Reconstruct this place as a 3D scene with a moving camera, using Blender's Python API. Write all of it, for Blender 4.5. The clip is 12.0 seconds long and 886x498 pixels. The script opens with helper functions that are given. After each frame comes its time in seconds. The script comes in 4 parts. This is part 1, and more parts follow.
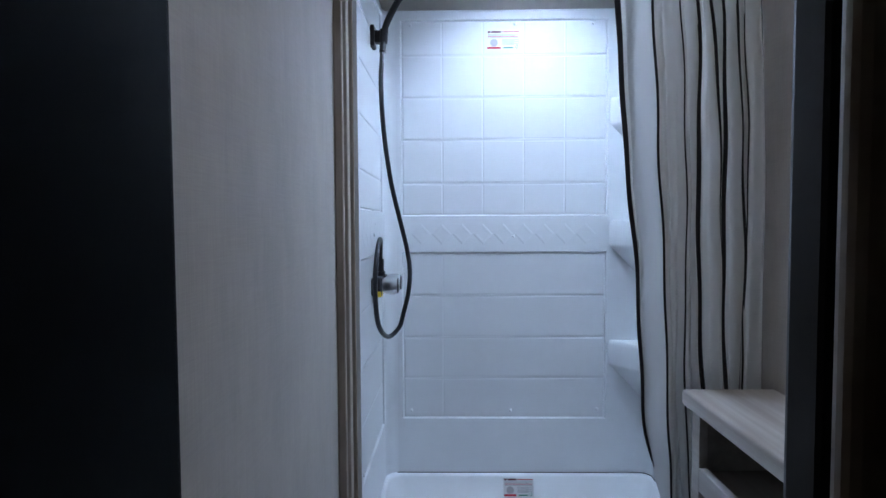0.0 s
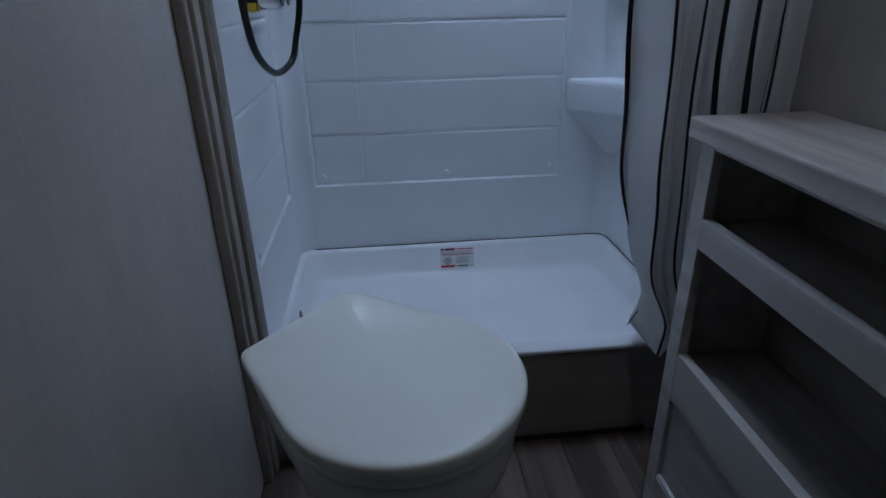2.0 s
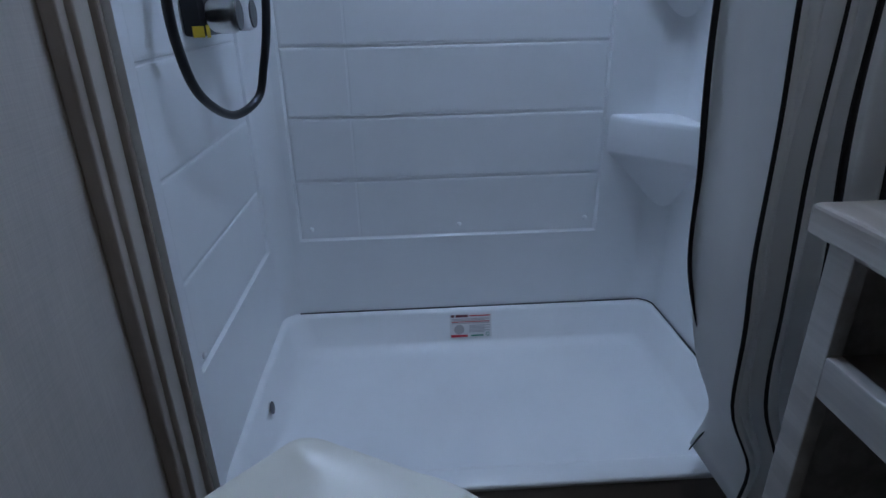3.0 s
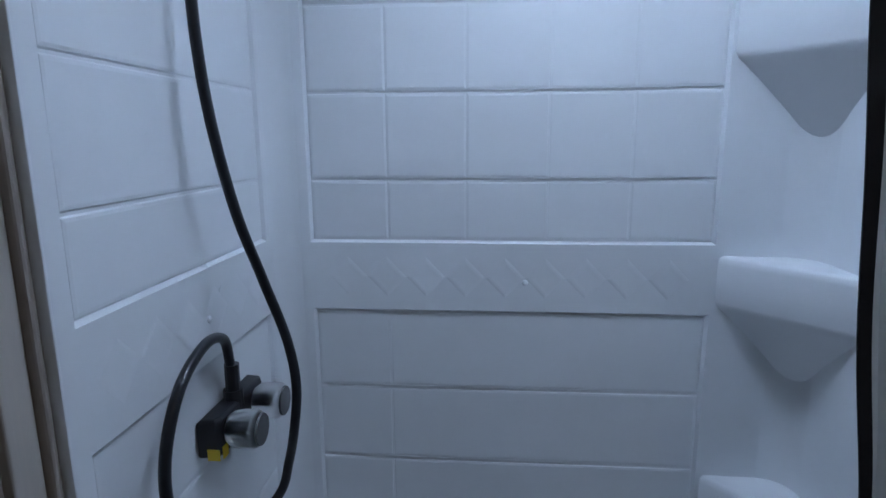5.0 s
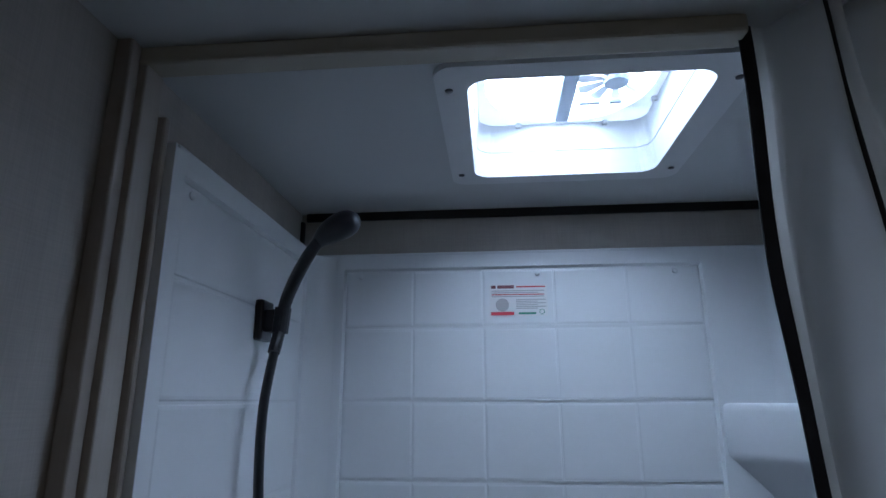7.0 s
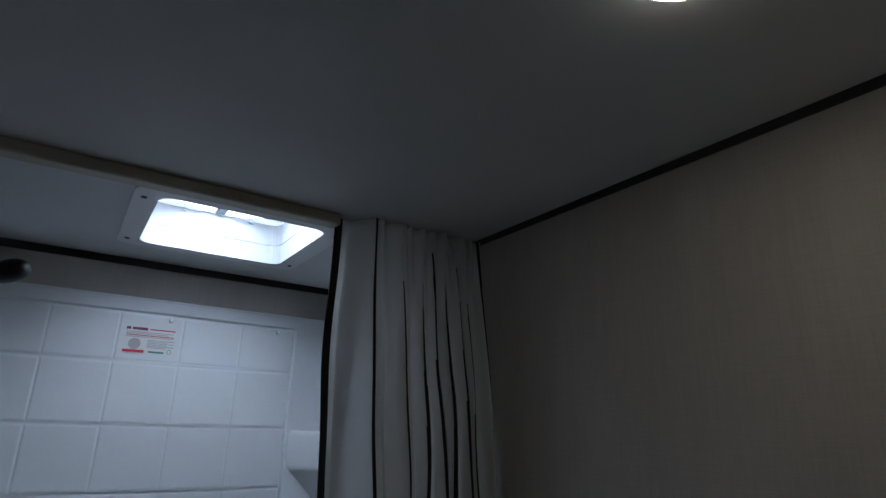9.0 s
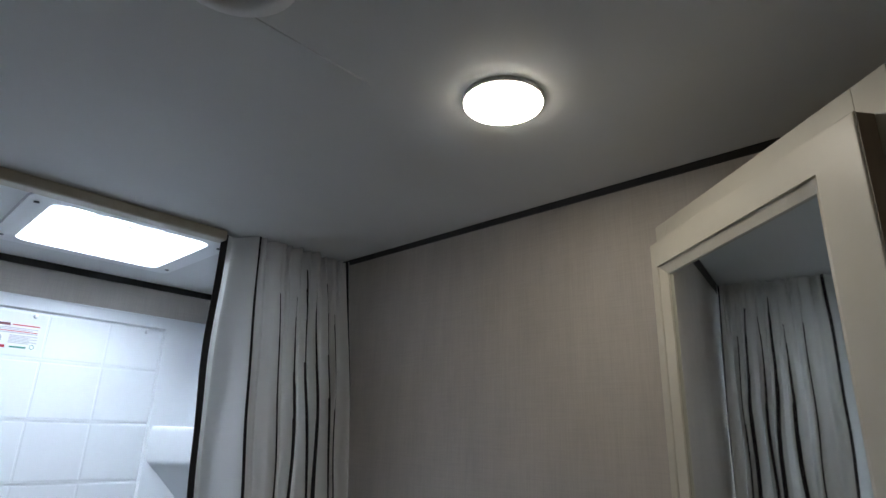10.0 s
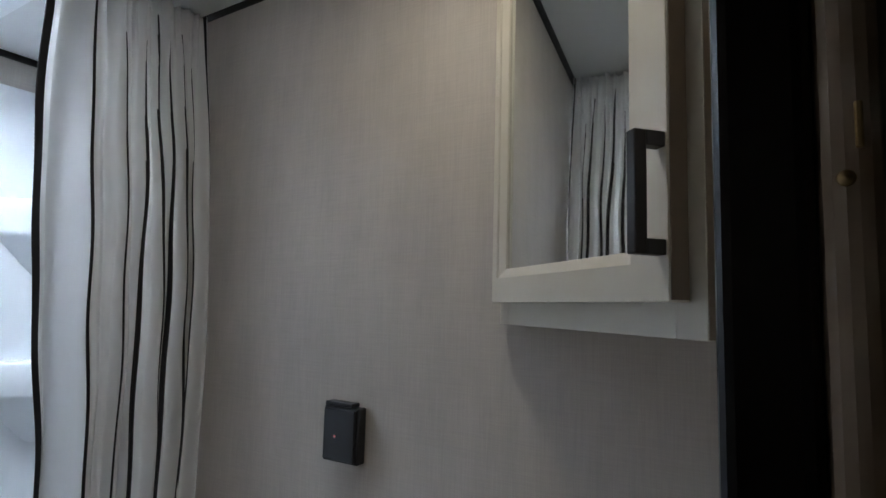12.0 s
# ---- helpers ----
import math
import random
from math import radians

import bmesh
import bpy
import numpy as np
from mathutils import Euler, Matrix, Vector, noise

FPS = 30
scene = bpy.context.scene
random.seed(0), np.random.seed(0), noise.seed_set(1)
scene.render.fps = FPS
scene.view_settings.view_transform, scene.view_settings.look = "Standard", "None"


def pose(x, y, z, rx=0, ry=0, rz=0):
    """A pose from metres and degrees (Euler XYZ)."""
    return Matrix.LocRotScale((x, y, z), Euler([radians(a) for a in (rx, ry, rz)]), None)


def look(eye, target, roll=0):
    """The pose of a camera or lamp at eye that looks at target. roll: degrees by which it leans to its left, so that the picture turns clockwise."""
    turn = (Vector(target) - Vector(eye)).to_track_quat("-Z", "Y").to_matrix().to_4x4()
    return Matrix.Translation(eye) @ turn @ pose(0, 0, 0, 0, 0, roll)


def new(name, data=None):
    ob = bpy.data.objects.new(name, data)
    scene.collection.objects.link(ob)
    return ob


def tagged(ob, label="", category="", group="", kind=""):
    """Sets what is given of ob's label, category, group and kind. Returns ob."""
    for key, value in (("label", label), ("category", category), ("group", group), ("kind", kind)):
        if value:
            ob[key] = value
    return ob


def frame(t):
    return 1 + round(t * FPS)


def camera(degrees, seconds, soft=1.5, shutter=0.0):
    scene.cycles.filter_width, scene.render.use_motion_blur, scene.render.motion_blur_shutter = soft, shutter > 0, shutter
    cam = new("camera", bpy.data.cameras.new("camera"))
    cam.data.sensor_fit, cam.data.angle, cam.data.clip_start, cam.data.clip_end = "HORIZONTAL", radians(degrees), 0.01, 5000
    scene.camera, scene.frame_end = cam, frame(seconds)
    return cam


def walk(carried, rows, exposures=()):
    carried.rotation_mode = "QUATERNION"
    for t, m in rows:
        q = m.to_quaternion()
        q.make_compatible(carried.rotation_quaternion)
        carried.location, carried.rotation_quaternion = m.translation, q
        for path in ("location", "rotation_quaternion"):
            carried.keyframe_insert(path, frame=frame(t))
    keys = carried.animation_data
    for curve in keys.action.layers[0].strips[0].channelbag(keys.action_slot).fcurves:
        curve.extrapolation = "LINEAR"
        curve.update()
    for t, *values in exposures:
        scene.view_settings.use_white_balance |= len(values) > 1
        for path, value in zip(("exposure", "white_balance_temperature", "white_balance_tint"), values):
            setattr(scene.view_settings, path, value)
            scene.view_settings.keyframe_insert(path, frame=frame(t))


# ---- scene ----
cam = camera(75.3, 12.0)
PATH = [
    (0, (0.257, 0.316, 1.155), (0.222, 2.313, 1.064), -0.3),
    (0.5, (0.24, 0.363, 1.075), (0.238, 2.321, 0.667), -0.1),
    (1, (0.206, 0.422, 1.025), (0.4, 2.286, 0.328), -0.5),
    (1.5, (0.242, 0.562, 0.993), (0.451, 2.373, 0.17), -1.0),
    (2, (0.281, 0.715, 0.974), (0.463, 2.529, 0.151), -1.1),
    (2.5, (0.319, 0.868, 0.97), (0.472, 2.689, 0.157), -1.5),
    (2.7, (0.331, 0.935, 0.965), (0.472, 2.762, 0.163), -1.4),
    (4.3, (0.419, 1.289, 1.253), (0.245, 3.145, 0.529), -0.5),
    (4.5, (0.41, 1.296, 1.285), (0.248, 3.183, 0.642), -0.5),
    (5, (0.405, 1.298, 1.362), (0.238, 3.254, 0.98), -0.4),
    (5.5, (0.411, 1.28, 1.472), (0.221, 3.265, 1.316), -0.6),
    (6, (0.407, 1.246, 1.547), (0.195, 3.232, 1.642), -0.5),
    (6.5, (0.376, 1.212, 1.589), (0.202, 3.177, 1.922), -0.4),
    (6.7, (0.388, 1.195, 1.58), (0.192, 3.133, 2.03), -0.2),
    (8.3, (0.312, 0.971, 1.615), (0.798, 2.82, 2.202), 0.6),
    (8.5, (0.332, 0.915, 1.61), (0.981, 2.71, 2.207), 1.1),
    (9, (0.269, 0.76, 1.598), (1.3, 2.368, 2.188), 1.7),
    (9.5, (0.192, 0.655, 1.597), (1.383, 2.15, 2.187), 1.65),
    (10, (0.134, 0.593, 1.571), (1.512, 1.901, 2.193), 1.75),
    (10.5, (0.132, 0.573, 1.524), (1.63, 1.748, 2.137), 1.5),
    (11, (0.148, 0.561, 1.45), (1.712, 1.661, 2.037), 1.55),
    (11.5, (0.173, 0.542, 1.389), (1.792, 1.634, 1.825), 1.3),
    (12, (0.186, 0.542, 1.324), (1.866, 1.607, 1.527), 1.5),
]
EXPOSURES = [(0.0, 0.2, 5800, 14), (1.0, -0.15, 5700, 15), (2.0, -0.65, 5600, 15), (2.5, -0.6, 5600, 15), (4.5, -0.50, 5750, 15), (5.0, -0.80, 5800, 15), (5.5, -1.0, 5850, 15), (6.5, -1.38, 5800, 14), (8.5, -2.22, 6100, 13), (9.0, -1.78, 6350, 13), (9.5, -0.62, 6700, 13), (10.0, -0.14, 6650, 13), (10.5, 0.06, 6700, 12), (11.0, 0.42, 6700, 12), (11.5, 0.40, 6700, 12), (12.0, 0.52, 6700, 12)]
walk(cam, [(t, look(eye, target, roll)) for t, eye, target, roll in PATH], EXPOSURES)

# ---- world and light ----
world = bpy.data.worlds.new("world")
scene.world = world
world.use_nodes = True
wn = world.node_tree.nodes
sky = wn.new("ShaderNodeTexSky")
sky.sky_type = "NISHITA"
sky.sun_disc = False
sky.sun_elevation, sky.sun_rotation = radians(40), radians(120)
world.node_tree.links.new(sky.outputs[0], wn["Background"].inputs[0])
wn["Background"].inputs[1].default_value = 0.08

LID_GLOW, LAMP_GLOW = 56.0, 43.0


# ---- materials ----
def shader(name):
    m = bpy.data.materials.new(name)
    m.use_nodes = True
    t = m.node_tree
    return m, t, t.nodes["Principled BSDF"]


def noise_node(t, scale, detail=4.0, stretch=(1, 1, 1), rough=0.55):
    c = t.nodes.new("ShaderNodeTexCoord")
    mp = t.nodes.new("ShaderNodeMapping")
    mp.inputs["Scale"].default_value = stretch
    n = t.nodes.new("ShaderNodeTexNoise")
    n.inputs["Scale"].default_value, n.inputs["Detail"].default_value = scale, detail
    n.inputs["Roughness"].default_value = rough
    t.links.new(c.outputs["Object"], mp.inputs["Vector"])
    t.links.new(mp.outputs[0], n.inputs["Vector"])
    return n


def ramp(t, src, a, b, lo=0.3, hi=0.7):
    r = t.nodes.new("ShaderNodeValToRGB")
    r.color_ramp.elements[0].position, r.color_ramp.elements[0].color = lo, (*a, 1)
    r.color_ramp.elements[1].position, r.color_ramp.elements[1].color = hi, (*b, 1)
    t.links.new(src, r.inputs[0])
    return r


def mix(t, kind, fac, a, b):
    n = t.nodes.new("ShaderNodeMix")
    n.data_type, n.blend_type = "RGBA", kind
    if isinstance(fac, float):
        n.inputs[0].default_value = fac
    else:
        t.links.new(fac, n.inputs[0])
    t.links.new(a, n.inputs[6])
    t.links.new(b, n.inputs[7])
    return n.outputs[2]


def bump(t, p, src, strength, dist=0.002):
    b = t.nodes.new("ShaderNodeBump")
    b.inputs["Strength"].default_value, b.inputs["Distance"].default_value = strength, dist
    t.links.new(src, b.inputs["Height"])
    t.links.new(b.outputs[0], p.inputs["Normal"])


def plain(name, col, rough=0.5, metal=0.0, var=0.06, scale=12.0, grain=300.0, relief=0.05, stretch=(1, 1, 1), coat=0.0):
    """Paint, plastic or metal with a broad unevenness and a fine grain."""
    m, t, p = shader(name)
    n1, n2 = noise_node(t, scale, 5, stretch), noise_node(t, grain, 3, stretch)
    dark = tuple(c * (1 - var) for c in col)
    lite = tuple(min(1, c * (1 + var)) for c in col)
    broad = ramp(t, n1.outputs[0], dark, lite)
    t.links.new(broad.outputs[0], p.inputs["Base Color"])
    rr = t.nodes.new("ShaderNodeMapRange")
    rr.inputs["To Min"].default_value, rr.inputs["To Max"].default_value = max(0.02, rough * 0.8), min(1, rough * 1.2)
    t.links.new(n1.outputs[0], rr.inputs["Value"])
    t.links.new(rr.outputs[0], p.inputs["Roughness"])
    p.inputs["Metallic"].default_value = metal
    p.inputs["Coat Weight"].default_value = coat
    if relief:
        bump(t, p, n2.outputs[0], relief)
    return m


def linen(name, a, b):
    """Vinyl wall covering printed and embossed like woven linen."""
    m, t, p = shader(name)
    v = noise_node(t, 75, 4, (9, 9, 0.22))
    h = noise_node(t, 75, 4, (0.25, 0.25, 9))
    big = noise_node(t, 2.2, 4, (1, 1, 0.5))
    stain = noise_node(t, 14, 7, (1, 1, 0.30), 0.65)
    c1 = ramp(t, v.outputs[0], a, b, 0.32, 0.68)
    c2 = ramp(t, h.outputs[0], tuple(x * 0.97 for x in a), tuple(x * 1.03 for x in b), 0.32, 0.68)
    c = mix(t, "MIX", 0.36, c1.outputs[0], c2.outputs[0])
    c3 = ramp(t, big.outputs[0], (0.88, 0.88, 0.88), (1.06, 1.05, 1.04), 0.3, 0.7)
    c = mix(t, "MULTIPLY", 1.0, c, c3.outputs[0])
    c4 = ramp(t, stain.outputs[0], (0.93, 0.93, 0.93), (1.05, 1.045, 1.04), 0.35, 0.65)
    c = mix(t, "MULTIPLY", 1.0, c, c4.outputs[0])
    t.links.new(c, p.inputs["Base Color"])
    p.inputs["Roughness"].default_value = 0.62
    ad = t.nodes.new("ShaderNodeMath")
    t.links.new(v.outputs[0], ad.inputs[0])
    t.links.new(h.outputs[0], ad.inputs[1])
    bump(t, p, ad.outputs[0], 0.10, 0.001)
    return m


def timber(name, a, b, along="y", rough=0.5, vary=0.18, scale=7.0, streak=0.7):
    """Printed wood grain, stretched along one axis, with its own shade on each board."""
    m, t, p = shader(name)
    st = {"x": (0.12, 3, 3), "y": (3, 0.12, 3), "z": (3, 3, 0.12)}[along]
    g1, g2, g3 = noise_node(t, scale, 6, st), noise_node(t, scale * 6, 5, st), noise_node(t, 3.0, 3)
    mid = tuple(x * 0.45 + y * 0.55 for x, y in zip(a, b))
    c = mix(t, "MIX", streak, ramp(t, g1.outputs[0], a, b, 0.36, 0.62).outputs[0], ramp(t, g2.outputs[0], mid, b, 0.3, 0.7).outputs[0])
    c = mix(t, "MIX", 0.5, c, ramp(t, g1.outputs[0], a, b, 0.42, 0.56).outputs[0])
    c = mix(t, "MULTIPLY", 1.0, c, ramp(t, g3.outputs[0], (0.86, 0.86, 0.87), (1.06, 1.05, 1.04)).outputs[0])
    oi = t.nodes.new("ShaderNodeObjectInfo")
    c = mix(t, "MULTIPLY", 1.0, c, ramp(t, oi.outputs["Random"], (1 - vary,) * 3, (1 + vary * 0.5,) * 3, 0, 1).outputs[0])
    t.links.new(c, p.inputs["Base Color"])
    p.inputs["Roughness"].default_value = rough
    bump(t, p, g2.outputs[0], 0.15, 0.001)
    return m


def glow(name, col, strength):
    m, t, p = shader(name)
    p.inputs["Base Color"].default_value = (0.9, 0.9, 0.9, 1)
    p.inputs["Emission Color"].default_value = (*col, 1)
    p.inputs["Emission Strength"].default_value = strength
    return m


def clear(name, col=(0.95, 0.95, 0.95), rough=0.05):
    m, t, p = shader(name)
    p.inputs["Base Color"].default_value = (*col, 1)
    p.inputs["Roughness"].default_value = rough
    p.inputs["Transmission Weight"].default_value = 1.0
    p.inputs["IOR"].default_value = 1.46
    return m


LINEN = linen("linen_wall", (0.440, 0.406, 0.373), (0.522, 0.484, 0.447))
CEIL = plain("ceiling_board", (0.66, 0.67, 0.67), 0.55, var=0.03, scale=3, grain=160, relief=0.06)
ACRYL = plain("white_acrylic", (0.77, 0.79, 0.81), 0.30, var=0.03, scale=5, relief=0.0)
PANWHITE = plain("white_pan_plastic", (0.80, 0.815, 0.83), 0.33, var=0.03, scale=6, grain=220, relief=0.05)
TOIWHITE = plain("bone_white_plastic", (0.80, 0.79, 0.72), 0.32, var=0.02, scale=6, grain=150, relief=0.03)
CERAMIC = plain("bone_ceramic", (0.66, 0.64, 0.59), 0.22, var=0.03, scale=7, relief=0.0, coat=0.3)
CREAM = plain("cream_cabinet_paint", (0.565, 0.535, 0.46), 0.42, var=0.04, scale=9, grain=90, relief=0.08)
GREYWOOD = timber("washed_cabinet_wood", (0.40, 0.375, 0.35), (0.58, 0.555, 0.52), "y", 0.5, 0.06, 9)
# inner faces of the shelf unit, a darker tone than its whitewashed front
NICHE = timber("darker_niche_wood", (0.24, 0.215, 0.19), (0.33, 0.30, 0.27), "y", 0.6, 0.05, 9)
TOPWOOD = timber("whitewashed_worktop", (0.40, 0.345, 0.30), (0.66, 0.625, 0.58), "y", 0.42, 0.0, 5, 0.45)
TOPWOOD2 = timber("whitewashed_edge", (0.42, 0.40, 0.38), (0.66, 0.64, 0.62), "y", 0.42, 0.0, 8)
FLOORWOOD = timber("grey_oak_vinyl", (0.060, 0.040, 0.031), (0.220, 0.162, 0.130), "y", 0.40, 0.40, 5.5, 0.30)
SKIRT = timber("taupe_skirt_board", (0.26, 0.235, 0.21), (0.31, 0.285, 0.26), "x", 0.55, 0.05, 5)
TRIMWOOD = timber("driftwood_trim", (0.30, 0.255, 0.22), (0.40, 0.345, 0.30), "z", 0.5, 0.05, 6)
TRIMBEIGE = timber("pale_trim", (0.39, 0.35, 0.305), (0.48, 0.435, 0.385), "z", 0.5, 0.05, 6)
CASING = timber("brown_casing", (0.36, 0.27, 0.20), (0.50, 0.40, 0.31), "z", 0.32, 0.0, 6)
EDGETAN = timber("tan_edge_band", (0.15, 0.118, 0.085), (0.20, 0.163, 0.122), "z", 0.5, 0.0, 6)
JAMBBLACK = plain("glossy_black_jamb", (0.006, 0.006, 0.008), 0.30, var=0.2, scale=5, grain=90, relief=0.03)
JAMBBLACK.node_tree.nodes["Principled BSDF"].inputs["Specular IOR Level"].default_value = 0.25
BEAM = plain("beige_trim_paint", (0.50, 0.46, 0.38), 0.45, var=0.05)
BLACKTRIM = plain("black_trim", (0.012, 0.011, 0.012), 0.42, var=0.2, relief=0.05)
BLACKDOOR = plain("black_door_paint", (0.0018, 0.0018, 0.002), 0.45, var=0.2, scale=4, grain=120, relief=0.05)
BLACKDOOR.node_tree.nodes["Principled BSDF"].inputs["Specular IOR Level"].default_value = 0.02
BLACKPLASTIC = plain("black_plastic", (0.013, 0.013, 0.016), 0.36, var=0.15)
HOSEBLACK = plain("black_hose_rubber", (0.010, 0.011, 0.015), 0.32, var=0.15)
BLACKMETAL = plain("black_powder_coat", (0.016, 0.016, 0.017), 0.48, 0.2, grain=500, relief=0.1)
CAULK = plain("dark_caulk_line", (0.02, 0.022, 0.028), 0.6)
YELLOW = plain("yellow_tag", (0.75, 0.55, 0.03), 0.55)
BRASS = plain("satin_brass", (0.55, 0.40, 0.22), 0.3, 1.0)
CLEAR = clear("clear_acrylic_knob", (0.86, 0.85, 0.85), 0.30)
KNOBGREY = plain("grey_knob_cap", (0.075, 0.075, 0.08), 0.35)
CLOTH, _t, _p = shader("white_curtain_cloth")
_w1, _w2 = noise_node(_t, 600, 2), noise_node(_t, 12, 5, (1, 1, 0.3))
_t.links.new(ramp(_t, _w2.outputs[0], (0.76, 0.75, 0.74), (0.86, 0.85, 0.84)).outputs[0], _p.inputs["Base Color"])
_p.inputs["Roughness"].default_value = 0.75
_p.inputs["Sheen Weight"].default_value = 0.2
_tr, _mx = _t.nodes.new("ShaderNodeBsdfTranslucent"), _t.nodes.new("ShaderNodeMixShader")
_tr.inputs["Color"].default_value = (0.85, 0.85, 0.84, 1)
_mx.inputs[0].default_value = 0.42
_t.links.new(_p.outputs[0], _mx.inputs[1])
_t.links.new(_tr.outputs[0], _mx.inputs[2])
_t.links.new(_mx.outputs[0], _t.nodes["Material Output"].inputs["Surface"])
bump(_t, _p, _w1.outputs[0], 0.12, 0.001)
STRIPE = plain("black_curtain_stripe", (0.010, 0.010, 0.014), 0.7, var=0.2, grain=600, relief=0.1)
PAPER = plain("label_paper", (0.80, 0.80, 0.80), 0.5, relief=0.0)
INKDARK = plain("dark_red_ink", (0.16, 0.05, 0.06), 0.6, relief=0.0)
INKLITE = plain("pale_ink", (0.46, 0.45, 0.46), 0.6, relief=0.0)
INKRED = plain("red_ink", (0.55, 0.03, 0.05), 0.6, relief=0.0)
INKGREEN = plain("green_ink", (0.03, 0.25, 0.16), 0.6, relief=0.0)
MIRROR, _t, _p = shader("mirror_glass")
_p.inputs["Base Color"].default_value = (0.80, 0.83, 0.81, 1)
_p.inputs["Metallic"].default_value, _p.inputs["Roughness"].default_value = 1.0, 0.02
VENTWHITE = plain("white_vent_plastic", (0.78, 0.79, 0.80), 0.35, var=0.02, relief=0.02)
VENTGREY = plain("blue_grey_vent_plastic", (0.46, 0.51, 0.57), 0.4, var=0.05)


def backlit(m, col, share):
    """Let light pass through a thin plastic."""
    t = m.node_tree
    tr, mx = t.nodes.new("ShaderNodeBsdfTranslucent"), t.nodes.new("ShaderNodeMixShader")
    tr.inputs["Color"].default_value = (*col, 1)
    mx.inputs[0].default_value = share
    t.links.new(t.nodes["Principled BSDF"].outputs[0], mx.inputs[1])
    t.links.new(tr.outputs[0], mx.inputs[2])
    t.links.new(mx.outputs[0], t.nodes["Material Output"].inputs["Surface"])
    return m


VENTSCREEN = backlit(plain("thin_white_vent_plastic", (0.78, 0.79, 0.80), 0.4, var=0.02, relief=0.0), (0.80, 0.82, 0.86), 0.10)
backlit(VENTGREY, (0.5, 0.58, 0.68), 0.12)
LIDGLOW = glow("daylit_translucent_lid", (0.68, 0.83, 1.0), LID_GLOW)
LAMPGLOW = glow("lit_lamp_diffuser", (1.0, 0.94, 0.79), LAMP_GLOW)
REDLED = glow("red_status_light", (1.0, 0.05, 0.04), 0.2)
SCREWMAT = plain("zinc_screw", (0.10, 0.10, 0.11), 0.35, 0.8)
HALLWALL = plain("hall_wall_board", (0.30, 0.27, 0.24), 0.6, var=0.06, scale=5)

BASE = {}


# ---- mesh helpers ----
def box(x0, x1, y0, y1, z0, z1, b=0.0, seg=2):
    bm = bmesh.new()
    bmesh.ops.create_cube(bm, size=1.0)
    for v in bm.verts:
        v.co = (x0 + (v.co.x + 0.5) * (x1 - x0), y0 + (v.co.y + 0.5) * (y1 - y0), z0 + (v.co.z + 0.5) * (z1 - z0))
    if b:
        bmesh.ops.bevel(bm, geom=bm.edges[:], offset=b, segments=seg, profile=0.5, affect="EDGES")
    return bm


def join(*bms):
    out = bmesh.new()
    for b in bms:
        me = bpy.data.meshes.new("tmp")
        b.to_mesh(me)
        b.free()
        out.from_mesh(me)
        bpy.data.meshes.remove(me)
    return out


def prism(poly, z0, z1, b=0.0, seg=3, rims=(0, 1)):
    bm = bmesh.new()
    lo = [bm.verts.new((x, y, z0)) for x, y in poly]
    hi = [bm.verts.new((x, y, z1)) for x, y in poly]
    n = len(poly)
    bm.faces.new(lo[::-1])
    bm.faces.new(hi)
    for i in range(n):
        bm.faces.new((lo[i], lo[(i + 1) % n], hi[(i + 1) % n], hi[i]))
    bmesh.ops.recalc_face_normals(bm, faces=bm.faces[:])
    if b:
        heights = [(z0, z1)[k] for k in rims]
        rim = [e for e in bm.edges if abs(e.verts[0].co.z - e.verts[1].co.z) < 1e-6 and min(abs(e.verts[0].co.z - z) for z in heights) < 1e-6]
        bmesh.ops.bevel(bm, geom=rim, offset=b, segments=seg, profile=0.5, affect="EDGES")
    return bm


def loft(rings, cap0=True, cap1=True):
    bm = bmesh.new()
    vs = [[bm.verts.new(p) for p in r] for r in rings]
    n = len(rings[0])
    for a, c in zip(vs, vs[1:]):
        for i in range(n):
            bm.faces.new((a[i], a[(i + 1) % n], c[(i + 1) % n], c[i]))
    if cap0:
        bm.faces.new(vs[0][::-1])
    if cap1:
        bm.faces.new(vs[-1])
    bmesh.ops.recalc_face_normals(bm, faces=bm.faces[:])
    return bm


def spline(pts, per=10):
    """Points along a smooth line through pts."""
    p = [Vector(q) for q in pts]
    p = [2 * p[0] - p[1]] + p + [2 * p[-1] - p[-2]]
    out = []
    for a, b, c, d in zip(p, p[1:], p[2:], p[3:]):
        for k in range(per):
            u = k / per
            out.append(0.5 * ((2 * b) + (c - a) * u + (2 * a - 5 * b + 4 * c - d) * u * u + (3 * b - 3 * c + d - a) * u ** 3))
    return out + [p[-2]]


def tube(pts, radius, n=12):
    """A round tube along pts; radius is a number or one number for each point."""
    rr = [radius] * len(pts) if isinstance(radius, float) else radius
    rings, side = [], None
    for i, p in enumerate(pts):
        d = (pts[min(i + 1, len(pts) - 1)] - pts[max(i - 1, 0)]).normalized()
        side = (side - d * side.dot(d)).normalized() if side else d.orthogonal().normalized()
        up = d.cross(side)
        rings.append([p + (side * math.cos(2 * math.pi * k / n) + up * math.sin(2 * math.pi * k / n)) * rr[i] for k in range(n)])
    return loft(rings)


def lathe(profile, m, n=28):
    """Turn (radius, height) pairs about the local z axis, then place with the matrix m."""
    bm = loft([[(r * math.cos(2 * math.pi * k / n), r * math.sin(2 * math.pi * k / n), h) for k in range(n)] for r, h in profile])
    bm.transform(m)
    return bm


def thing(name, base, label, category, group="", kind=""):
    ob = new(name)
    ob.empty_display_size = 0.05
    ob.location = base
    BASE[ob.name] = Vector(base)
    return tagged(ob, label, category, group, kind)


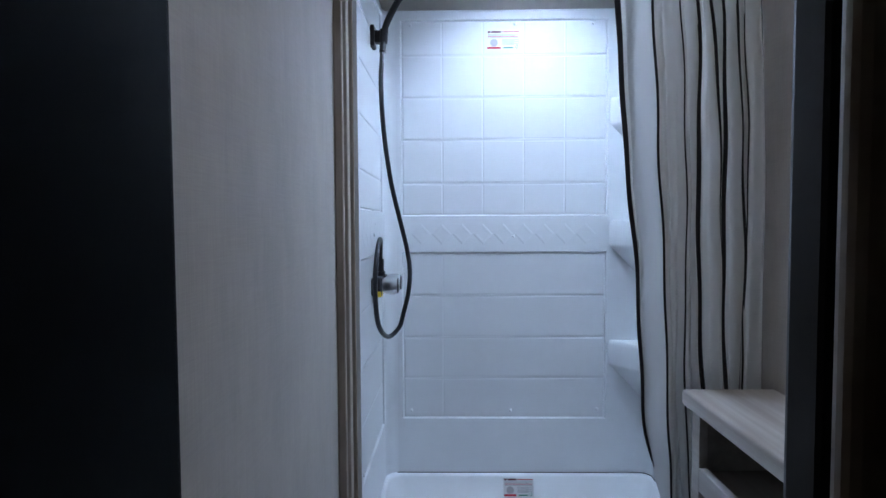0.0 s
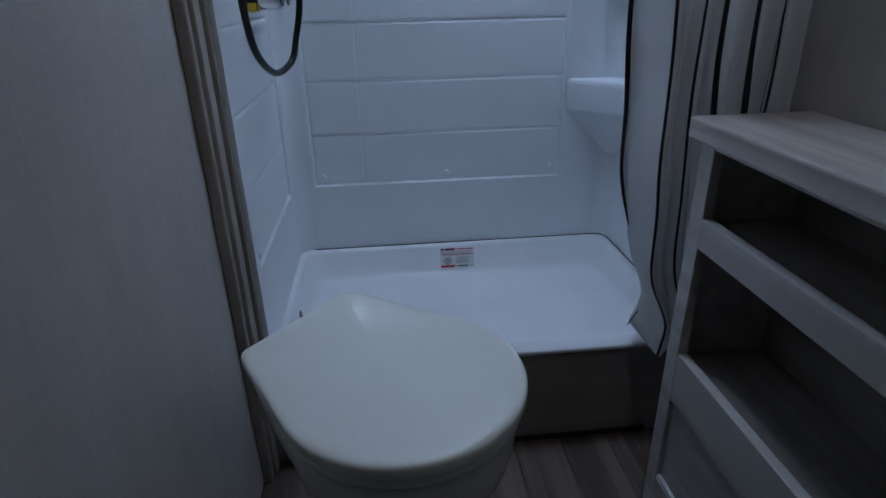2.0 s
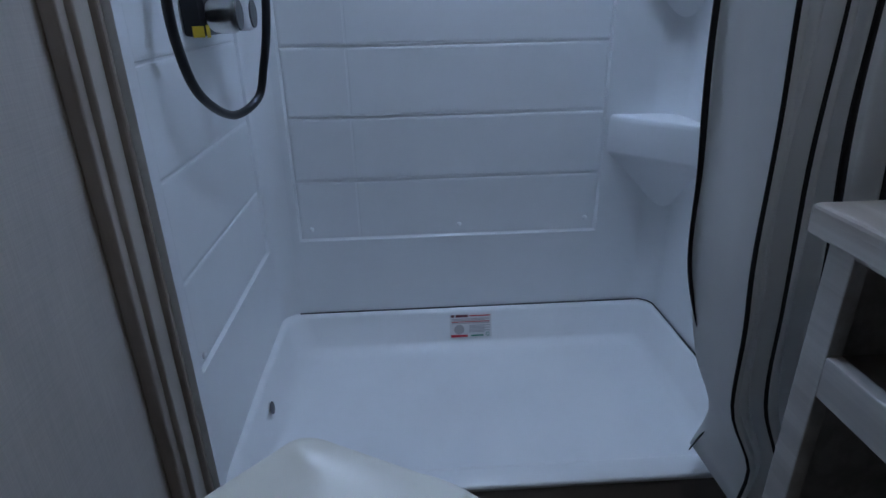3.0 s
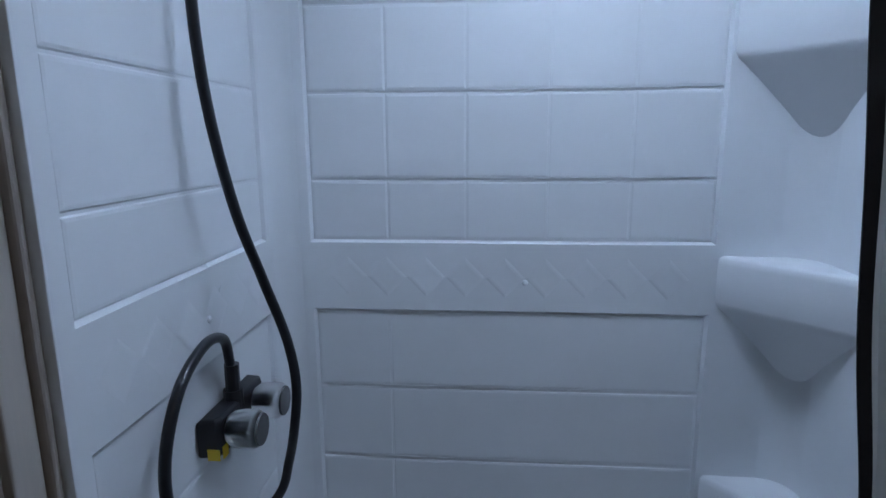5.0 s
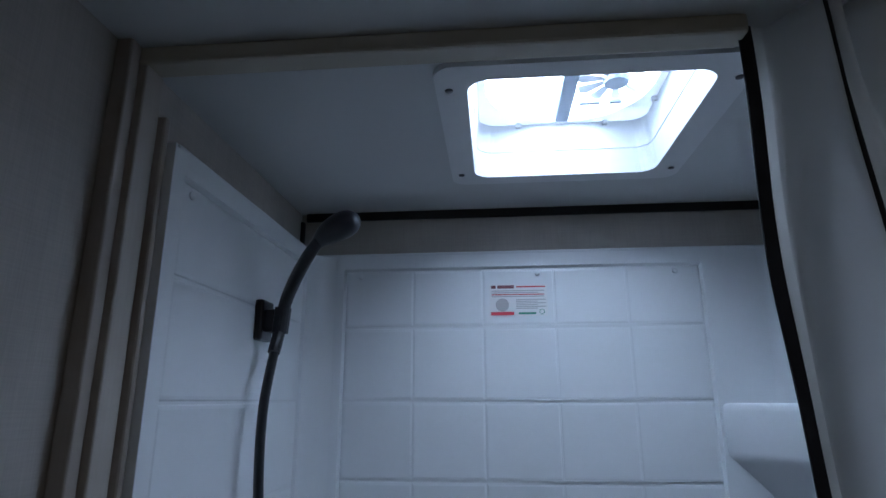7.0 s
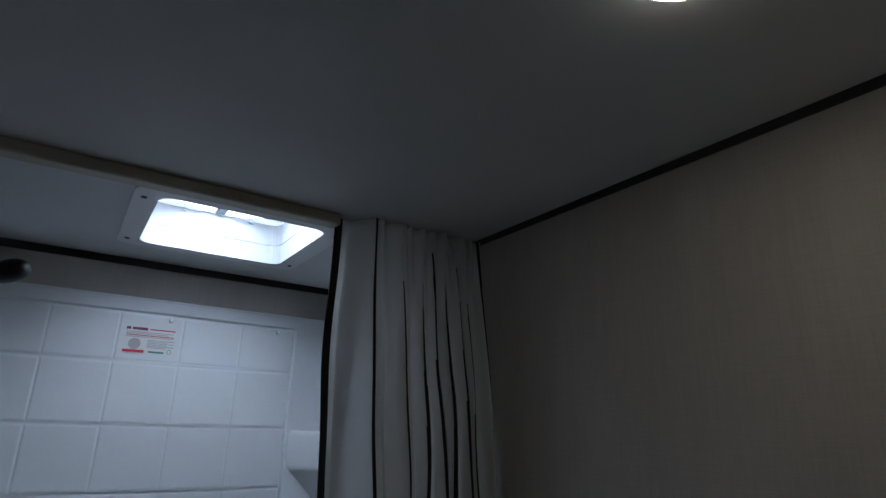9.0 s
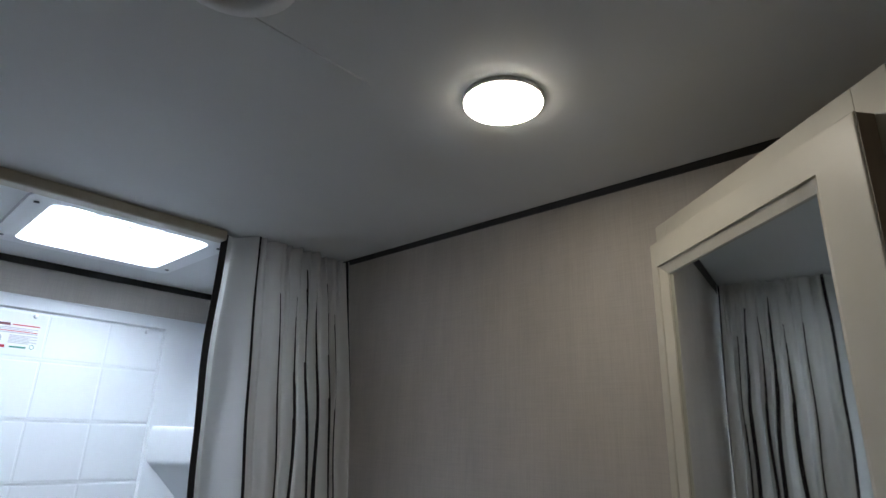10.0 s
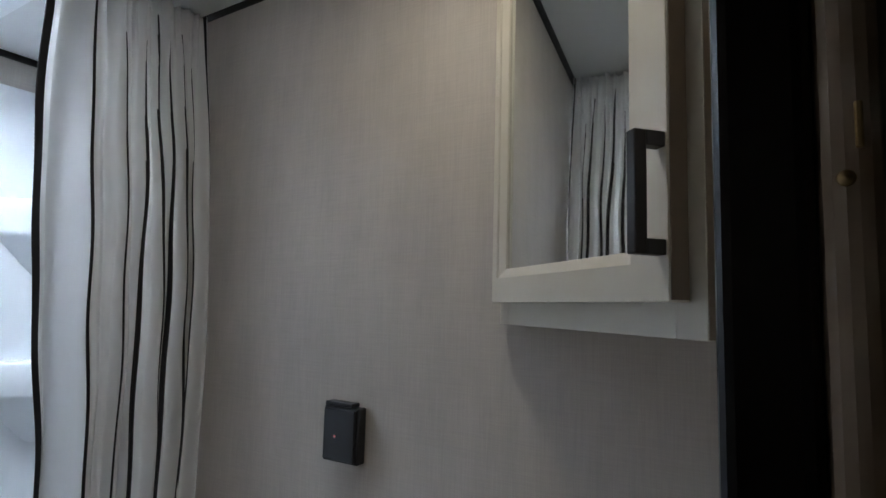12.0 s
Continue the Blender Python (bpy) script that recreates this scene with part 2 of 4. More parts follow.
def part(name, bm, material, parent=None, label="", smooth=False, extra=()):
    """Link a bmesh, given in world metres, as one mesh under a thing or a part."""
    me = bpy.data.meshes.new(name)
    base = BASE[parent.name] if parent else Vector((0, 0, 0))
    bm.transform(Matrix.Translation(-base))
    bm.to_mesh(me)
    bm.free()
    for m in (material, *extra):
        me.materials.append(m)
    if smooth:
        me.shade_smooth()
    ob = new(name, me)
    ob.parent = parent
    BASE[ob.name] = base
    return tagged(ob, label) if label else ob


def single(name, bm, material, label, category, smooth=False, kind="", group=""):
    """A thing that is one mesh, with its origin at its base."""
    lo = [min(v.co[i] for v in bm.verts) for i in range(3)]
    hi = [max(v.co[i] for v in bm.verts) for i in range(3)]
    base = Vector(((lo[0] + hi[0]) / 2, (lo[1] + hi[1]) / 2, lo[2]))
    bm.transform(Matrix.Translation(-base))
    me = bpy.data.meshes.new(name)
    bm.to_mesh(me)
    bm.free()
    me.materials.append(material)
    if smooth:
        me.shade_smooth()
    ob = new(name, me)
    ob.location = base
    BASE[ob.name] = base
    return tagged(ob, label, category, group, kind)


# ---- setting ----
W, H, YB = 0.955, 1.97, 2.30
LW = -0.024                  # face of the left wall
YE0, YE1 = 0.536, 0.566      # entry partition
JX = 0.401                   # doorway side at the vanity


def structure(name, bm, material, label, category="wall"):
    return single(name, bm, material, label, category, kind="structure")


floor_base = structure("floor", box(-0.6, 1.25, -1.2, 2.40, -0.05, -0.004), plain("subfloor", (0.05, 0.04, 0.035), 0.8), "grey-brown wood-look plank floor of the bathroom", "floor")
structure("wall_left", box(LW - 0.04, LW, YE0, 2.36, 0, H), LINEN, "greige linen-textured partition wall beside the toilet")
structure("wall_right", box(W, W + 0.04, YE0, 2.36, 0, H), LINEN, "greige linen-textured wall with fine woven pattern")
structure("wall_back", box(LW, W, 2.318, 2.36, 0, H), LINEN, "greige linen-textured wall above the shower surround")
structure("wall_entry", box(JX + 0.014, W, YE0, YE1, 0, H), LINEN, "greige partition wall beside the doorway")
structure("wall_hall_left", box(-0.60, -0.56, -1.2, YE0, 0, H), HALLWALL, "plain taupe hall wall")
structure("wall_hall_right", box(1.21, 1.25, -1.2, YE0, 0, H), HALLWALL, "plain taupe hall wall")
structure("wall_hall_end", box(-0.60, 1.25, -1.24, -1.2, 0, H), HALLWALL, "plain taupe hall end wall")
structure("wall_hall_fill", box(W + 0.04, 1.25, YE0, YE0 + 0.04, 0, H), HALLWALL, "plain taupe hall wall")
structure("wall_hall_return", box(-0.60, LW - 0.04, YE0, YE0 + 0.04, 0, H), HALLWALL, "plain taupe hall wall")

# ceiling with the vent opening
VX0, VX1, VY0, VY1 = 0.351, 0.665, 1.795, 2.122


def ceiling_slab():
    bm = bmesh.new()
    xs, ys = [-0.6, VX0, VX1, 1.25], [-1.24, VY0, VY1, 2.36]
    parts = []
    for i in range(3):
        for j in range(3):
            if (i, j) != (1, 1):
                parts.append(box(xs[i], xs[i + 1], ys[j], ys[j + 1], H, H + 0.04))
    return join(*parts)


structure("ceiling", ceiling_slab(), CEIL, "smooth off-white ceiling board with a roof vent", "ceiling")
structure("trim_ceiling_seam", box(0.0, 0.50, 1.068, 1.078, H - 0.0015, H), CEIL, "thin white seam strip on the ceiling", "trim")

# black cove trims
structure("trim_back", box(LW + 0.012, W - 0.010, 2.309, 2.318, H - 0.018, H, 0.002), BLACKTRIM, "black trim strip where wall meets ceiling", "trim")
trim_bm = prism([(W, H), (W - 0.012, H), (W - 0.012, H - 0.002), (W - 0.004, H - 0.008), (W, H - 0.008)], YE1, 2.318)
trim_bm.transform(Matrix(((1, 0, 0, 0), (0, 0, 1, 0), (0, 1, 0, 0), (0, 0, 0, 1))))
bmesh.ops.recalc_face_normals(trim_bm, faces=trim_bm.faces[:])
structure("trim_right", trim_bm, BLACKTRIM, "black trim strip where wall meets ceiling", "trim")
structure("trim_corner_left", box(LW + 0.001, LW + 0.009, 2.306, 2.3175, 1.876, H - 0.019, 0.002), BLACKTRIM, "short black corner trim above the shower surround", "trim")
structure("trim_corner_right", box(W - 0.012, W - 0.001, 2.306, 2.3175, 1.876, H - 0.022, 0.002), BLACKTRIM, "short black corner trim above the shower surround", "trim")
# beam over the shower opening
structure("trim_header", box(LW, 0.650, 1.705, 1.738, H - 0.022, H, 0.004), BEAM, "beige trim strip across the ceiling at the shower opening", "trim")
# upright battens at the shower front
structure("trim_batten_wood", box(LW, LW + 0.020, 1.686, 1.7045, 0, H - 0.001, 0.003, 3), TRIMWOOD, "driftwood-brown corner batten at the shower front", "trim")
structure("trim_batten_pale", box(LW, LW + 0.028, 1.7046, 1.738, 0, H - 0.0225, 0.0025, 3), TRIMBEIGE, "pale beige edge strip at the shower front", "trim")
structure("trim_batten_edge", box(LW, 0.013, 1.738, 1.7475, 0.26, 1.90, 0.003, 2), TRIMWOOD, "thin taupe edge strip of the shower surround", "trim")

# doorway: black jambs, casing outside, black door folded flat on the wall
structure("door_jamb_right", box(JX, JX + 0.014, YE0 + 0.002, YE1 + 0.003, 0, H, 0.006, 3), JAMBBLACK, "glossy black door jamb", "door frame")
structure("door_casing_right", box(JX - 0.001, JX + 0.06, YE0 - 0.016, YE0 + 0.0015, 0, H, 0.007, 3), CASING, "brown wood casing on the hall side of the doorway", "door frame")
structure("door_head", box(LW, JX, YE0 + 0.002, YE1, 1.90, H), BLACKDOOR, "black door head", "door frame")

door = thing("folding_door", (-0.01, 0.74, 0), "black door folded open flat against the wall", "door")
part("door_leaf", box(LW + 0.003, 0.0, 0.600, 0.840, 0.012, 1.89, 0.002), BLACKDOOR, door)
part("edge_stile", tube([Vector((-0.0115, 0.840, 0.012)), Vector((-0.0115, 0.840, 1.89))], 0.0112, 14), BLACKDOOR, door, "rounded black edge", True)
latch = thing("strike_plate", (JX - 0.002, YE0 - 0.008, 1.36), "small rounded brass strike plate on the door casing", "strike plate")
part("plate", box(JX - 0.0032, JX - 0.0011, YE0 - 0.0105, YE0 - 0.0082, 1.376, 1.391, 0.0007), BRASS, latch)
part("keeper", lathe([(0.0, 0), (0.0022, 0.0003), (0.0027, 0.0012), (0.0020, 0.0020), (0.0, 0.0023)], Matrix.Translation((JX - 0.0011, YE0 - 0.0055, 1.367)) @ Matrix.Rotation(radians(-90), 4, "Y"), 16), BRASS, latch, "round brass keeper", True)


# ---- shower ----
def recessed(us, vs, holes, depth, chamfer, at):
    """A sheet over us x vs with rectangular recesses; at(u, v, d) gives the place, d metres behind the face."""
    cu = sorted({us[0], us[1], *[h[0] for h in holes], *[h[1] for h in holes]})
    cv = sorted({vs[0], vs[1], *[h[2] for h in holes], *[h[3] for h in holes]})
    bm = bmesh.new()

    def quad(a, b, c, d):
        bm.faces.new([bm.verts.new(at(*q)) for q in (a, b, c, d)])
    for a, b in zip(cu, cu[1:]):
        for c, d in zip(cv, cv[1:]):
            mu, mv = (a + b) / 2, (c + d) / 2
            if not any(h[0] < mu < h[1] and h[2] < mv < h[3] for h in holes):
                quad((a, c, 0), (b, c, 0), (b, d, 0), (a, d, 0))
    for a, b, c, d in holes:
        k, e = chamfer, depth
        quad((a, c, 0), (b, c, 0), (b - k, c + k, e), (a + k, c + k, e))
        quad((b, c, 0), (b, d, 0), (b - k, d - k, e), (b - k, c + k, e))
        quad((b, d, 0), (a, d, 0), (a + k, d - k, e), (b - k, d - k, e))
        quad((a, d, 0), (a, c, 0), (a + k, c + k, e), (a + k, d - k, e))
        quad((a + k, c + k, e), (b - k, c + k, e), (b - k, d - k, e), (a + k, d - k, e))
    bmesh.ops.remove_doubles(bm, verts=bm.verts[:], dist=1e-5)
    return bm


def tile_mesh(name, w, h, left, right, thick=0.0022, b=0.0060):
    """A pillow-edged tile face in local x (width) and z (height), proud towards -y; left and right say how deep its upright joints go, 0 to 1."""
    bm = bmesh.new()

    def ring(k, y):
        out = []
        for sx, sz in ((-1, -1), (1, -1), (1, 1), (-1, 1)):
            deep = left if sx < 0 else right
            out.append(bm.verts.new((sx * (w / 2 - b * k * (0.5 + 0.5 * deep)), -thick + (y + thick) * deep if k == 0 else y, sz * (h / 2 - b * k))))
        return out
    rings = [ring(0, 0.0), ring(0.35, -thick * 0.72), ring(1, -thick)]
    for p, q in zip(rings, rings[1:]):
        for i in range(4):
            bm.faces.new((p[i], p[(i + 1) % 4], q[(i + 1) % 4], q[i]))
    bm.faces.new(rings[-1])
    bmesh.ops.recalc_face_normals(bm, faces=bm.faces[:])
    me = bpy.data.meshes.new(name)
    bm.to_mesh(me)
    bm.free()
    me.materials.append(ACRYL)
    return me


SX0, SX1, SZ0, SZ1 = 0.022, 0.940, 0.262, 1.868
UP = (0.080, 0.786, 1.178, 1.842)
LO = (0.080, 0.784, 0.472, 1.055)
LUP = (1.775, 2.235, 1.190, 1.842)
LLO = (1.775, 2.235, 0.472, 1.062)
surround = thing("shower_surround", (0.48, YB, SZ0), "glossy white moulded shower surround with tile pattern", "shower surround")
back = part("back_panel", recessed((SX0, SX1), (SZ0, SZ1), [UP, LO], 0.0065, 0.0045, lambda u, v, d: (u, 2.2935 + d, v)), ACRYL, surround)
left = part("side_panel", recessed((1.750, 2.2935), (SZ0, SZ1), [LUP, LLO], 0.0065, 0.0045, lambda u, v, d: (SX0 - d, u, v)), ACRYL, surround)
right = part("side_panel", recessed((1.750, 2.2935), (SZ0, SZ1), [], 0.006, 0.006, lambda u, v, d: (SX1 + d, u, v)), ACRYL, surround)
part("front_flange", box(LW, SX0 + 0.0005, 1.7478, 1.7515, SZ0, SZ1 + 0.004, 0.001), ACRYL, surround)
part("top_flange", box(LW, W, 2.2935, 2.318, SZ1 - 0.001, SZ1 + 0.006, 0.002), ACRYL, surround)
part("side_flange", box(LW, SX0, 1.757, 2.2935, SZ1 - 0.001, SZ1 + 0.006, 0.002), ACRYL, surround)


def cove(cx, cy, r, a0, a1, z0, z1, n=8):
    """A concave upright fillet in a corner."""
    bm = bmesh.new()
    cols = []
    for i in range(n + 1):
        a = radians(a0 + (a1 - a0) * i / n)
        x, y = cx + r * math.cos(a), cy + r * math.sin(a)
        cols.append((bm.verts.new((x, y, z0)), bm.verts.new((x, y, z1))))
    for p, q in zip(cols, cols[1:]):
        bm.faces.new((p[0], q[0], q[1], p[1]))
    return bm


part("corner_cove", cove(SX0 + 0.041, 2.2935 - 0.041, 0.0405, 90, 180, SZ0, SZ1), ACRYL, surround, smooth=True)
part("corner_cove", cove(SX1 - 0.051, 2.2935 - 0.051, 0.0505, 0, 90, SZ0, SZ1), ACRYL, surround, smooth=True)


def corner_shelf(z0, z1):
    """A moulded corner shelf: a tray with a raised lip on a body that tapers into the corner."""
    x0, y1 = 0.792, 2.2935
    xr, yf = SX1, 2.125

    def ring(k, z, inset):
        a, b = Vector((x0 + inset, y1)), Vector((xr, yf + inset))
        a, b = a.lerp(Vector((xr, y1)), k), b.lerp(Vector((xr, y1)), k)
        c = Vector((xr, y1))
        bulge = (a + b) / 2 + (a + b - 2 * c) * 0.025
        mid = [a.lerp(bulge, u).lerp(bulge.lerp(b, u), u) for u in (0, 0.15, 0.3, 0.45, 0.6, 0.75, 0.9, 1)]
        return [(p.x, p.y, z) for p in mid] + [(xr, y1, z)]
    rings = [ring(0.985, z0 - 0.17, 0), ring(0.92, z0 - 0.148, 0), ring(0.62, z0 - 0.090, 0), ring(0.30, z0 - 0.040, 0), ring(0.10, z0 - 0.011, 0), ring(0.03, z0 - 0.002, 0),
             ring(0.0, z0 + 0.008, 0), ring(0.0, z1 - 0.014, 0), ring(0.012, z1 - 0.005, 0), ring(0.04, z1 - 0.001, 0), ring(0.10, z1, 0), ring(0.30, z1 - 0.001, 0)]
    bm = loft(rings, True, True)
    flat = [f for f in bm.faces if all(abs(v.co.x - xr) < 1e-5 for v in f.verts) or all(abs(v.co.y - y1) < 1e-5 for v in f.verts)]
    bmesh.ops.delete(bm, geom=flat, context="FACES")
    return bm


for z0, z1 in ((1.485, 1.577), (1.072, 1.160), (0.662, 0.748)):
    part("corner_shelf", corner_shelf(z0, z1), ACRYL, surround, smooth=True)

# label on the surround and another on the pan


def sticker(parent_name, cx, y, z0, w, h, lean, label):
    st = thing(parent_name, (cx, y, z0), label, "label")
    m = Matrix.Translation((cx, y, z0)) @ Matrix.Rotation(radians(lean), 4, "X")

    def bar(name, u0, u1, v0, v1, mat, up=0.0006):
        b = box(u0 * w - w / 2, u1 * w - w / 2, -up - 0.0004, -up + 0.0004, v0 * h, v1 * h)
        b.transform(m)
        part(name, b, mat, st)
    bar("paper", 0, 1, 0, 1, PAPER, 0.0004)
    bar("heading", 0.03, 0.11, 0.87, 0.97, INKDARK, 0.0014)
    bar("heading", 0.14, 0.43, 0.87, 0.97, INKDARK, 0.0014)
    bar("text_line", 0.47, 0.97, 0.90, 0.94, INKRED, 0.0014)
    for v in (0.78, 0.72, 0.66, 0.60):
        bar("text_line", 0.04, 0.95 - 0.1 * (v == 0.72), v, v + 0.028, INKLITE if v != 0.66 else INKRED, 0.0014)
    bar("red_block", 0.02, 0.42, 0.03, 0.13, INKRED, 0.0014)
    for i in range(6):
        bar("text_line", 0.46, 0.97 - 0.14 * (i % 2), 0.50 - i * 0.055, 0.525 - i * 0.055, INKLITE, 0.0014)
    bar("text_line", 0.50, 0.80, 0.05, 0.11, INKGREEN, 0.0014)
    seal = lathe([(0.0, 0), (0.13 * h * 1.6, 0), (0.13 * h * 1.6, 0.0005), (0.0, 0.0005)], m @ Matrix.Translation((-0.28 * w, -0.0010, 0.35 * h)) @ Matrix.Rotation(radians(90), 4, "X"), 20)
    part("seal", seal, INKLITE, st)
    ring = [Vector((0.40 * w + 0.045 * w * math.cos(a), -0.0016, 0.13 * h + 0.045 * w * math.sin(a))) for a in (0.5, 1.57, 2.6, 3.67, 4.71, 5.8, 6.78)]
    g = tube(ring, 0.0006, 5)
    g.transform(m)
    part("recycling_mark", g, INKGREEN, st)
    return st


sticker("warning_label", 0.4305, 2.2970, 1.742, 0.113, 0.063, 0, "white printed paper label with red heading on the surround")
sticker("warning_label", 0.480, 2.2620, 0.209, 0.104, 0.061, -14, "white printed paper label with red heading on the shower pan")

# shower pan
PZ, RZ, FZ = 0.280, 0.251, 0.190


def rounded(x0, x1, y0, y1, r, n=6):
    out = []
    for cx, cy, a in ((x1 - r, y0 + r, -90), (x1 - r, y1 - r, 0), (x0 + r, y1 - r, 90), (x0 + r, y0 + r, 180)):
        for k in range(n + 1):
            t = radians(a + 90 * k / n)
            out.append((cx + r * math.cos(t), cy + r * math.sin(t)))
    return out


def pan_mesh():
    def tilt(p, zf, zb):
        u = min(1, max(0, (p[1] - 1.75) / 0.06))
        return (p[0], p[1], zf + (zb - zf) * u)
    o, u, i1, i2, i3, i4 = (rounded(0.012, 0.945, 1.738, 2.293, 0.012), rounded(0.012, 0.945, 1.757, 2.293, 0.012), rounded(0.030, 0.934, 1.768, 2.286, 0.05),
                            rounded(0.037, 0.927, 1.778, 2.279, 0.05), rounded(0.052, 0.912, 1.796, 2.263, 0.05), rounded(0.078, 0.886, 1.824, 2.238, 0.05))
    rings = [[(x, y, 0.151) for x, y in u], [tilt(p, RZ - 0.011, PZ - 0.011) for p in u], [tilt(p, RZ - 0.010, PZ - 0.010) for p in o], [tilt(p, RZ - 0.002, PZ) for p in o],
             [tilt((p[0], p[1] + 0.004 * (p[1] < 1.76)), RZ, PZ + 0.001) for p in o],
             [tilt(p, RZ, PZ) for p in i1], [tilt(p, RZ - 0.008, PZ - 0.010) for p in i2], [(x, y, FZ + 0.014) for x, y in i3], [(x, y, FZ) for x, y in i4]]
    return loft(rings, True, True)


pan = thing("shower_pan", (0.48, 2.02, 0.15), "white plastic shower pan with a raised rim", "shower pan")
part("tray", pan_mesh(), PANWHITE, pan, smooth=True)
part("caulk_line", box(0.060, 0.905, 2.2895, 2.2945, PZ - 0.001, PZ + 0.0022), CAULK, pan, "dark gap line behind the pan")
part("caulk_line", tube([Vector((0.905, 2.2905, PZ + 0.003)), Vector((0.925, 2.278, PZ + 0.003)), Vector((0.934, 2.26, PZ + 0.003)), Vector((0.938, 1.82, PZ + 0.003))], 0.0016, 6), CAULK, pan)
part("overflow_slot", lathe([(0.0, 0), (0.011, 0), (0.013, 0.002), (0.0, 0.003)], Matrix.Translation((0.0485, 1.985, 0.240)) @ Matrix.Rotation(radians(80), 4, "Y"), 20), SCREWMAT, pan)
skirt = thing("step_skirt", (0.46, 1.75, 0), "taupe board facing under the shower pan", "skirting")
part("board", box(LW, 0.95, 1.745, 1.756, 0.0, 0.226, 0.001), SKIRT, skirt)
part("cap_strip", box(LW, 0.95, 1.7435, 1.756, 0.2262, 0.239, 0.002), SKIRT, skirt)
single("skirt_base_strip", box(0.30, 0.86, 1.738, 1.7437, 0.0, 0.013, 0.002), BLACKTRIM, "dark strip along the foot of the step", "trim")
single("pan_deck", box(LW, 0.95, 1.756, 2.318, 0.0, 0.15), SKIRT, "plain timber base under the shower pan", "base")

# screws with caps on the surround


def cap_screw(x, y, z, axis, group="surround screws"):
    m = Matrix.Translation((x, y, z)) @ (Matrix.Rotation(radians(90), 4, "X") if axis == "y" else Matrix.Rotation(radians(90), 4, "Y"))
    part("screw_cap", lathe([(0.0055, 0), (0.0055, 0.0015), (0.004, 0.003), (0.0, 0.0034)], m, 14), ACRYL, surround, smooth=True)


for x, z in ((0.47, 1.826), (0.735, 1.826), (0.115, 1.826), (0.465, 1.108), (0.11, 0.50), (0.455, 0.50), (0.755, 0.505)):
    cap_screw(x, 2.2973 if z != 1.108 else 2.2935, z, "y")
for y, z in ((1.80, 1.825), (2.02, 1.12), (1.80, 0.49)):
    cap_screw(0.018 if z > 1.2 or z < 1 else 0.022, y, z, "x")


# ---- shower fittings ----
valve = thing("shower_valve", (0.022, 2.045, 0.93), "black shower mixer with two clear acrylic knobs", "faucet")
part("valve_body", prism([(0.020, 1.965), (0.044, 1.969), (0.050, 1.980), (0.050, 2.110), (0.044, 2.121), (0.020, 2.125)], 0.942, 0.997, 0.006), BLACKPLASTIC, valve)
part("outlet_neck", tube([Vector((0.038, 2.040, 0.986)), Vector((0.038, 2.040, 1.010))], 0.014, 16), BLACKPLASTIC, valve)
for yk in (2.000, 2.088):
    m = Matrix.Translation((0.046, yk, 0.971)) @ Matrix.Rotation(radians(90), 4, "Y")
    kn = part("knob", lathe([(0.016, 0), (0.020, 0.004), (0.0245, 0.010), (0.0265, 0.022), (0.0265, 0.040), (0.023, 0.047), (0.0, 0.047)], m, 20), CLEAR, valve, "clear fluted acrylic knob", True)
    part("knob_core", lathe([(0.006, 0.002), (0.007, 0.028), (0.0, 0.029)], m, 12), BLACKPLASTIC, kn)
    part("knob_cap", lathe([(0.0225, 0.0472), (0.0215, 0.0500), (0.0, 0.0505)], m, 20), KNOBGREY, kn)
part("care_tag", join(box(0.0503, 0.0509, 1.972, 1.988, 0.940, 0.958), box(0.032, 0.0490, 1.9660, 1.9668, 0.941, 0.957)), YELLOW, valve, "small yellow tag")
HOSE = [(0.038, 2.040, 1.008), (0.038, 2.036, 1.055), (0.042, 2.015, 1.094), (0.048, 1.955, 1.108), (0.050, 1.886, 1.080), (0.048, 1.848, 1.012), (0.048, 1.850, 0.940),
        (0.052, 1.890, 0.868), (0.066, 1.985, 0.822), (0.092, 2.052, 0.838), (0.106, 2.060, 0.886), (0.121, 2.050, 0.945), (0.125, 2.058, 1.010), (0.116, 2.056, 1.080),
        (0.097, 2.034, 1.170), (0.075, 2.006, 1.280), (0.058, 1.988, 1.420), (0.051, 1.990, 1.560), (0.054, 2.015, 1.668)]
hose = thing("shower_hose", (0.038, 2.040, 0.83), "black flexible shower hose hanging in a loop", "hose")
part("hose_tube", tube(spline(HOSE, 8), 0.0070, 12), HOSEBLACK, hose, smooth=True)
part("hose_nut", tube([Vector((0.038, 2.040, 1.004)), Vector((0.0385, 2.040, 1.048))], 0.0105, 12), BLACKPLASTIC, hose)
part("hose_nut", tube([Vector((0.0537, 2.009, 1.652)), Vector((0.0545, 2.024, 1.685))], 0.0092, 12), BLACKPLASTIC, hose)
holder = thing("shower_holder", (0.022, 2.035, 1.67), "black plastic shower head holder screwed to the wall", "holder")
part("wall_plate", box(0.0155, 0.030, 2.014, 2.059, 1.672, 1.735, 0.004), BLACKPLASTIC, holder)
part("clip", join(box(0.028, 0.048, 2.019, 2.049, 1.685, 1.720, 0.004), tube([Vector((0.054, 2.027, 1.683)), Vector((0.058, 2.025, 1.722))], 0.0125, 16)), BLACKPLASTIC, holder)
wand = thing("hand_shower", (0.055, 2.027, 1.69), "black hand-held shower head in its holder", "shower head")
wp = spline([(0.0545, 2.027, 1.690), (0.062, 2.021, 1.728), (0.082, 2.003, 1.762), (0.107, 1.982, 1.793), (0.130, 1.964, 1.814)], 6)
part("handle", tube(wp, [0.0085 + 0.0015 * math.sin(3.14 * i / (len(wp) - 1)) for i in range(len(wp))], 14), BLACKPLASTIC, wand, smooth=True)
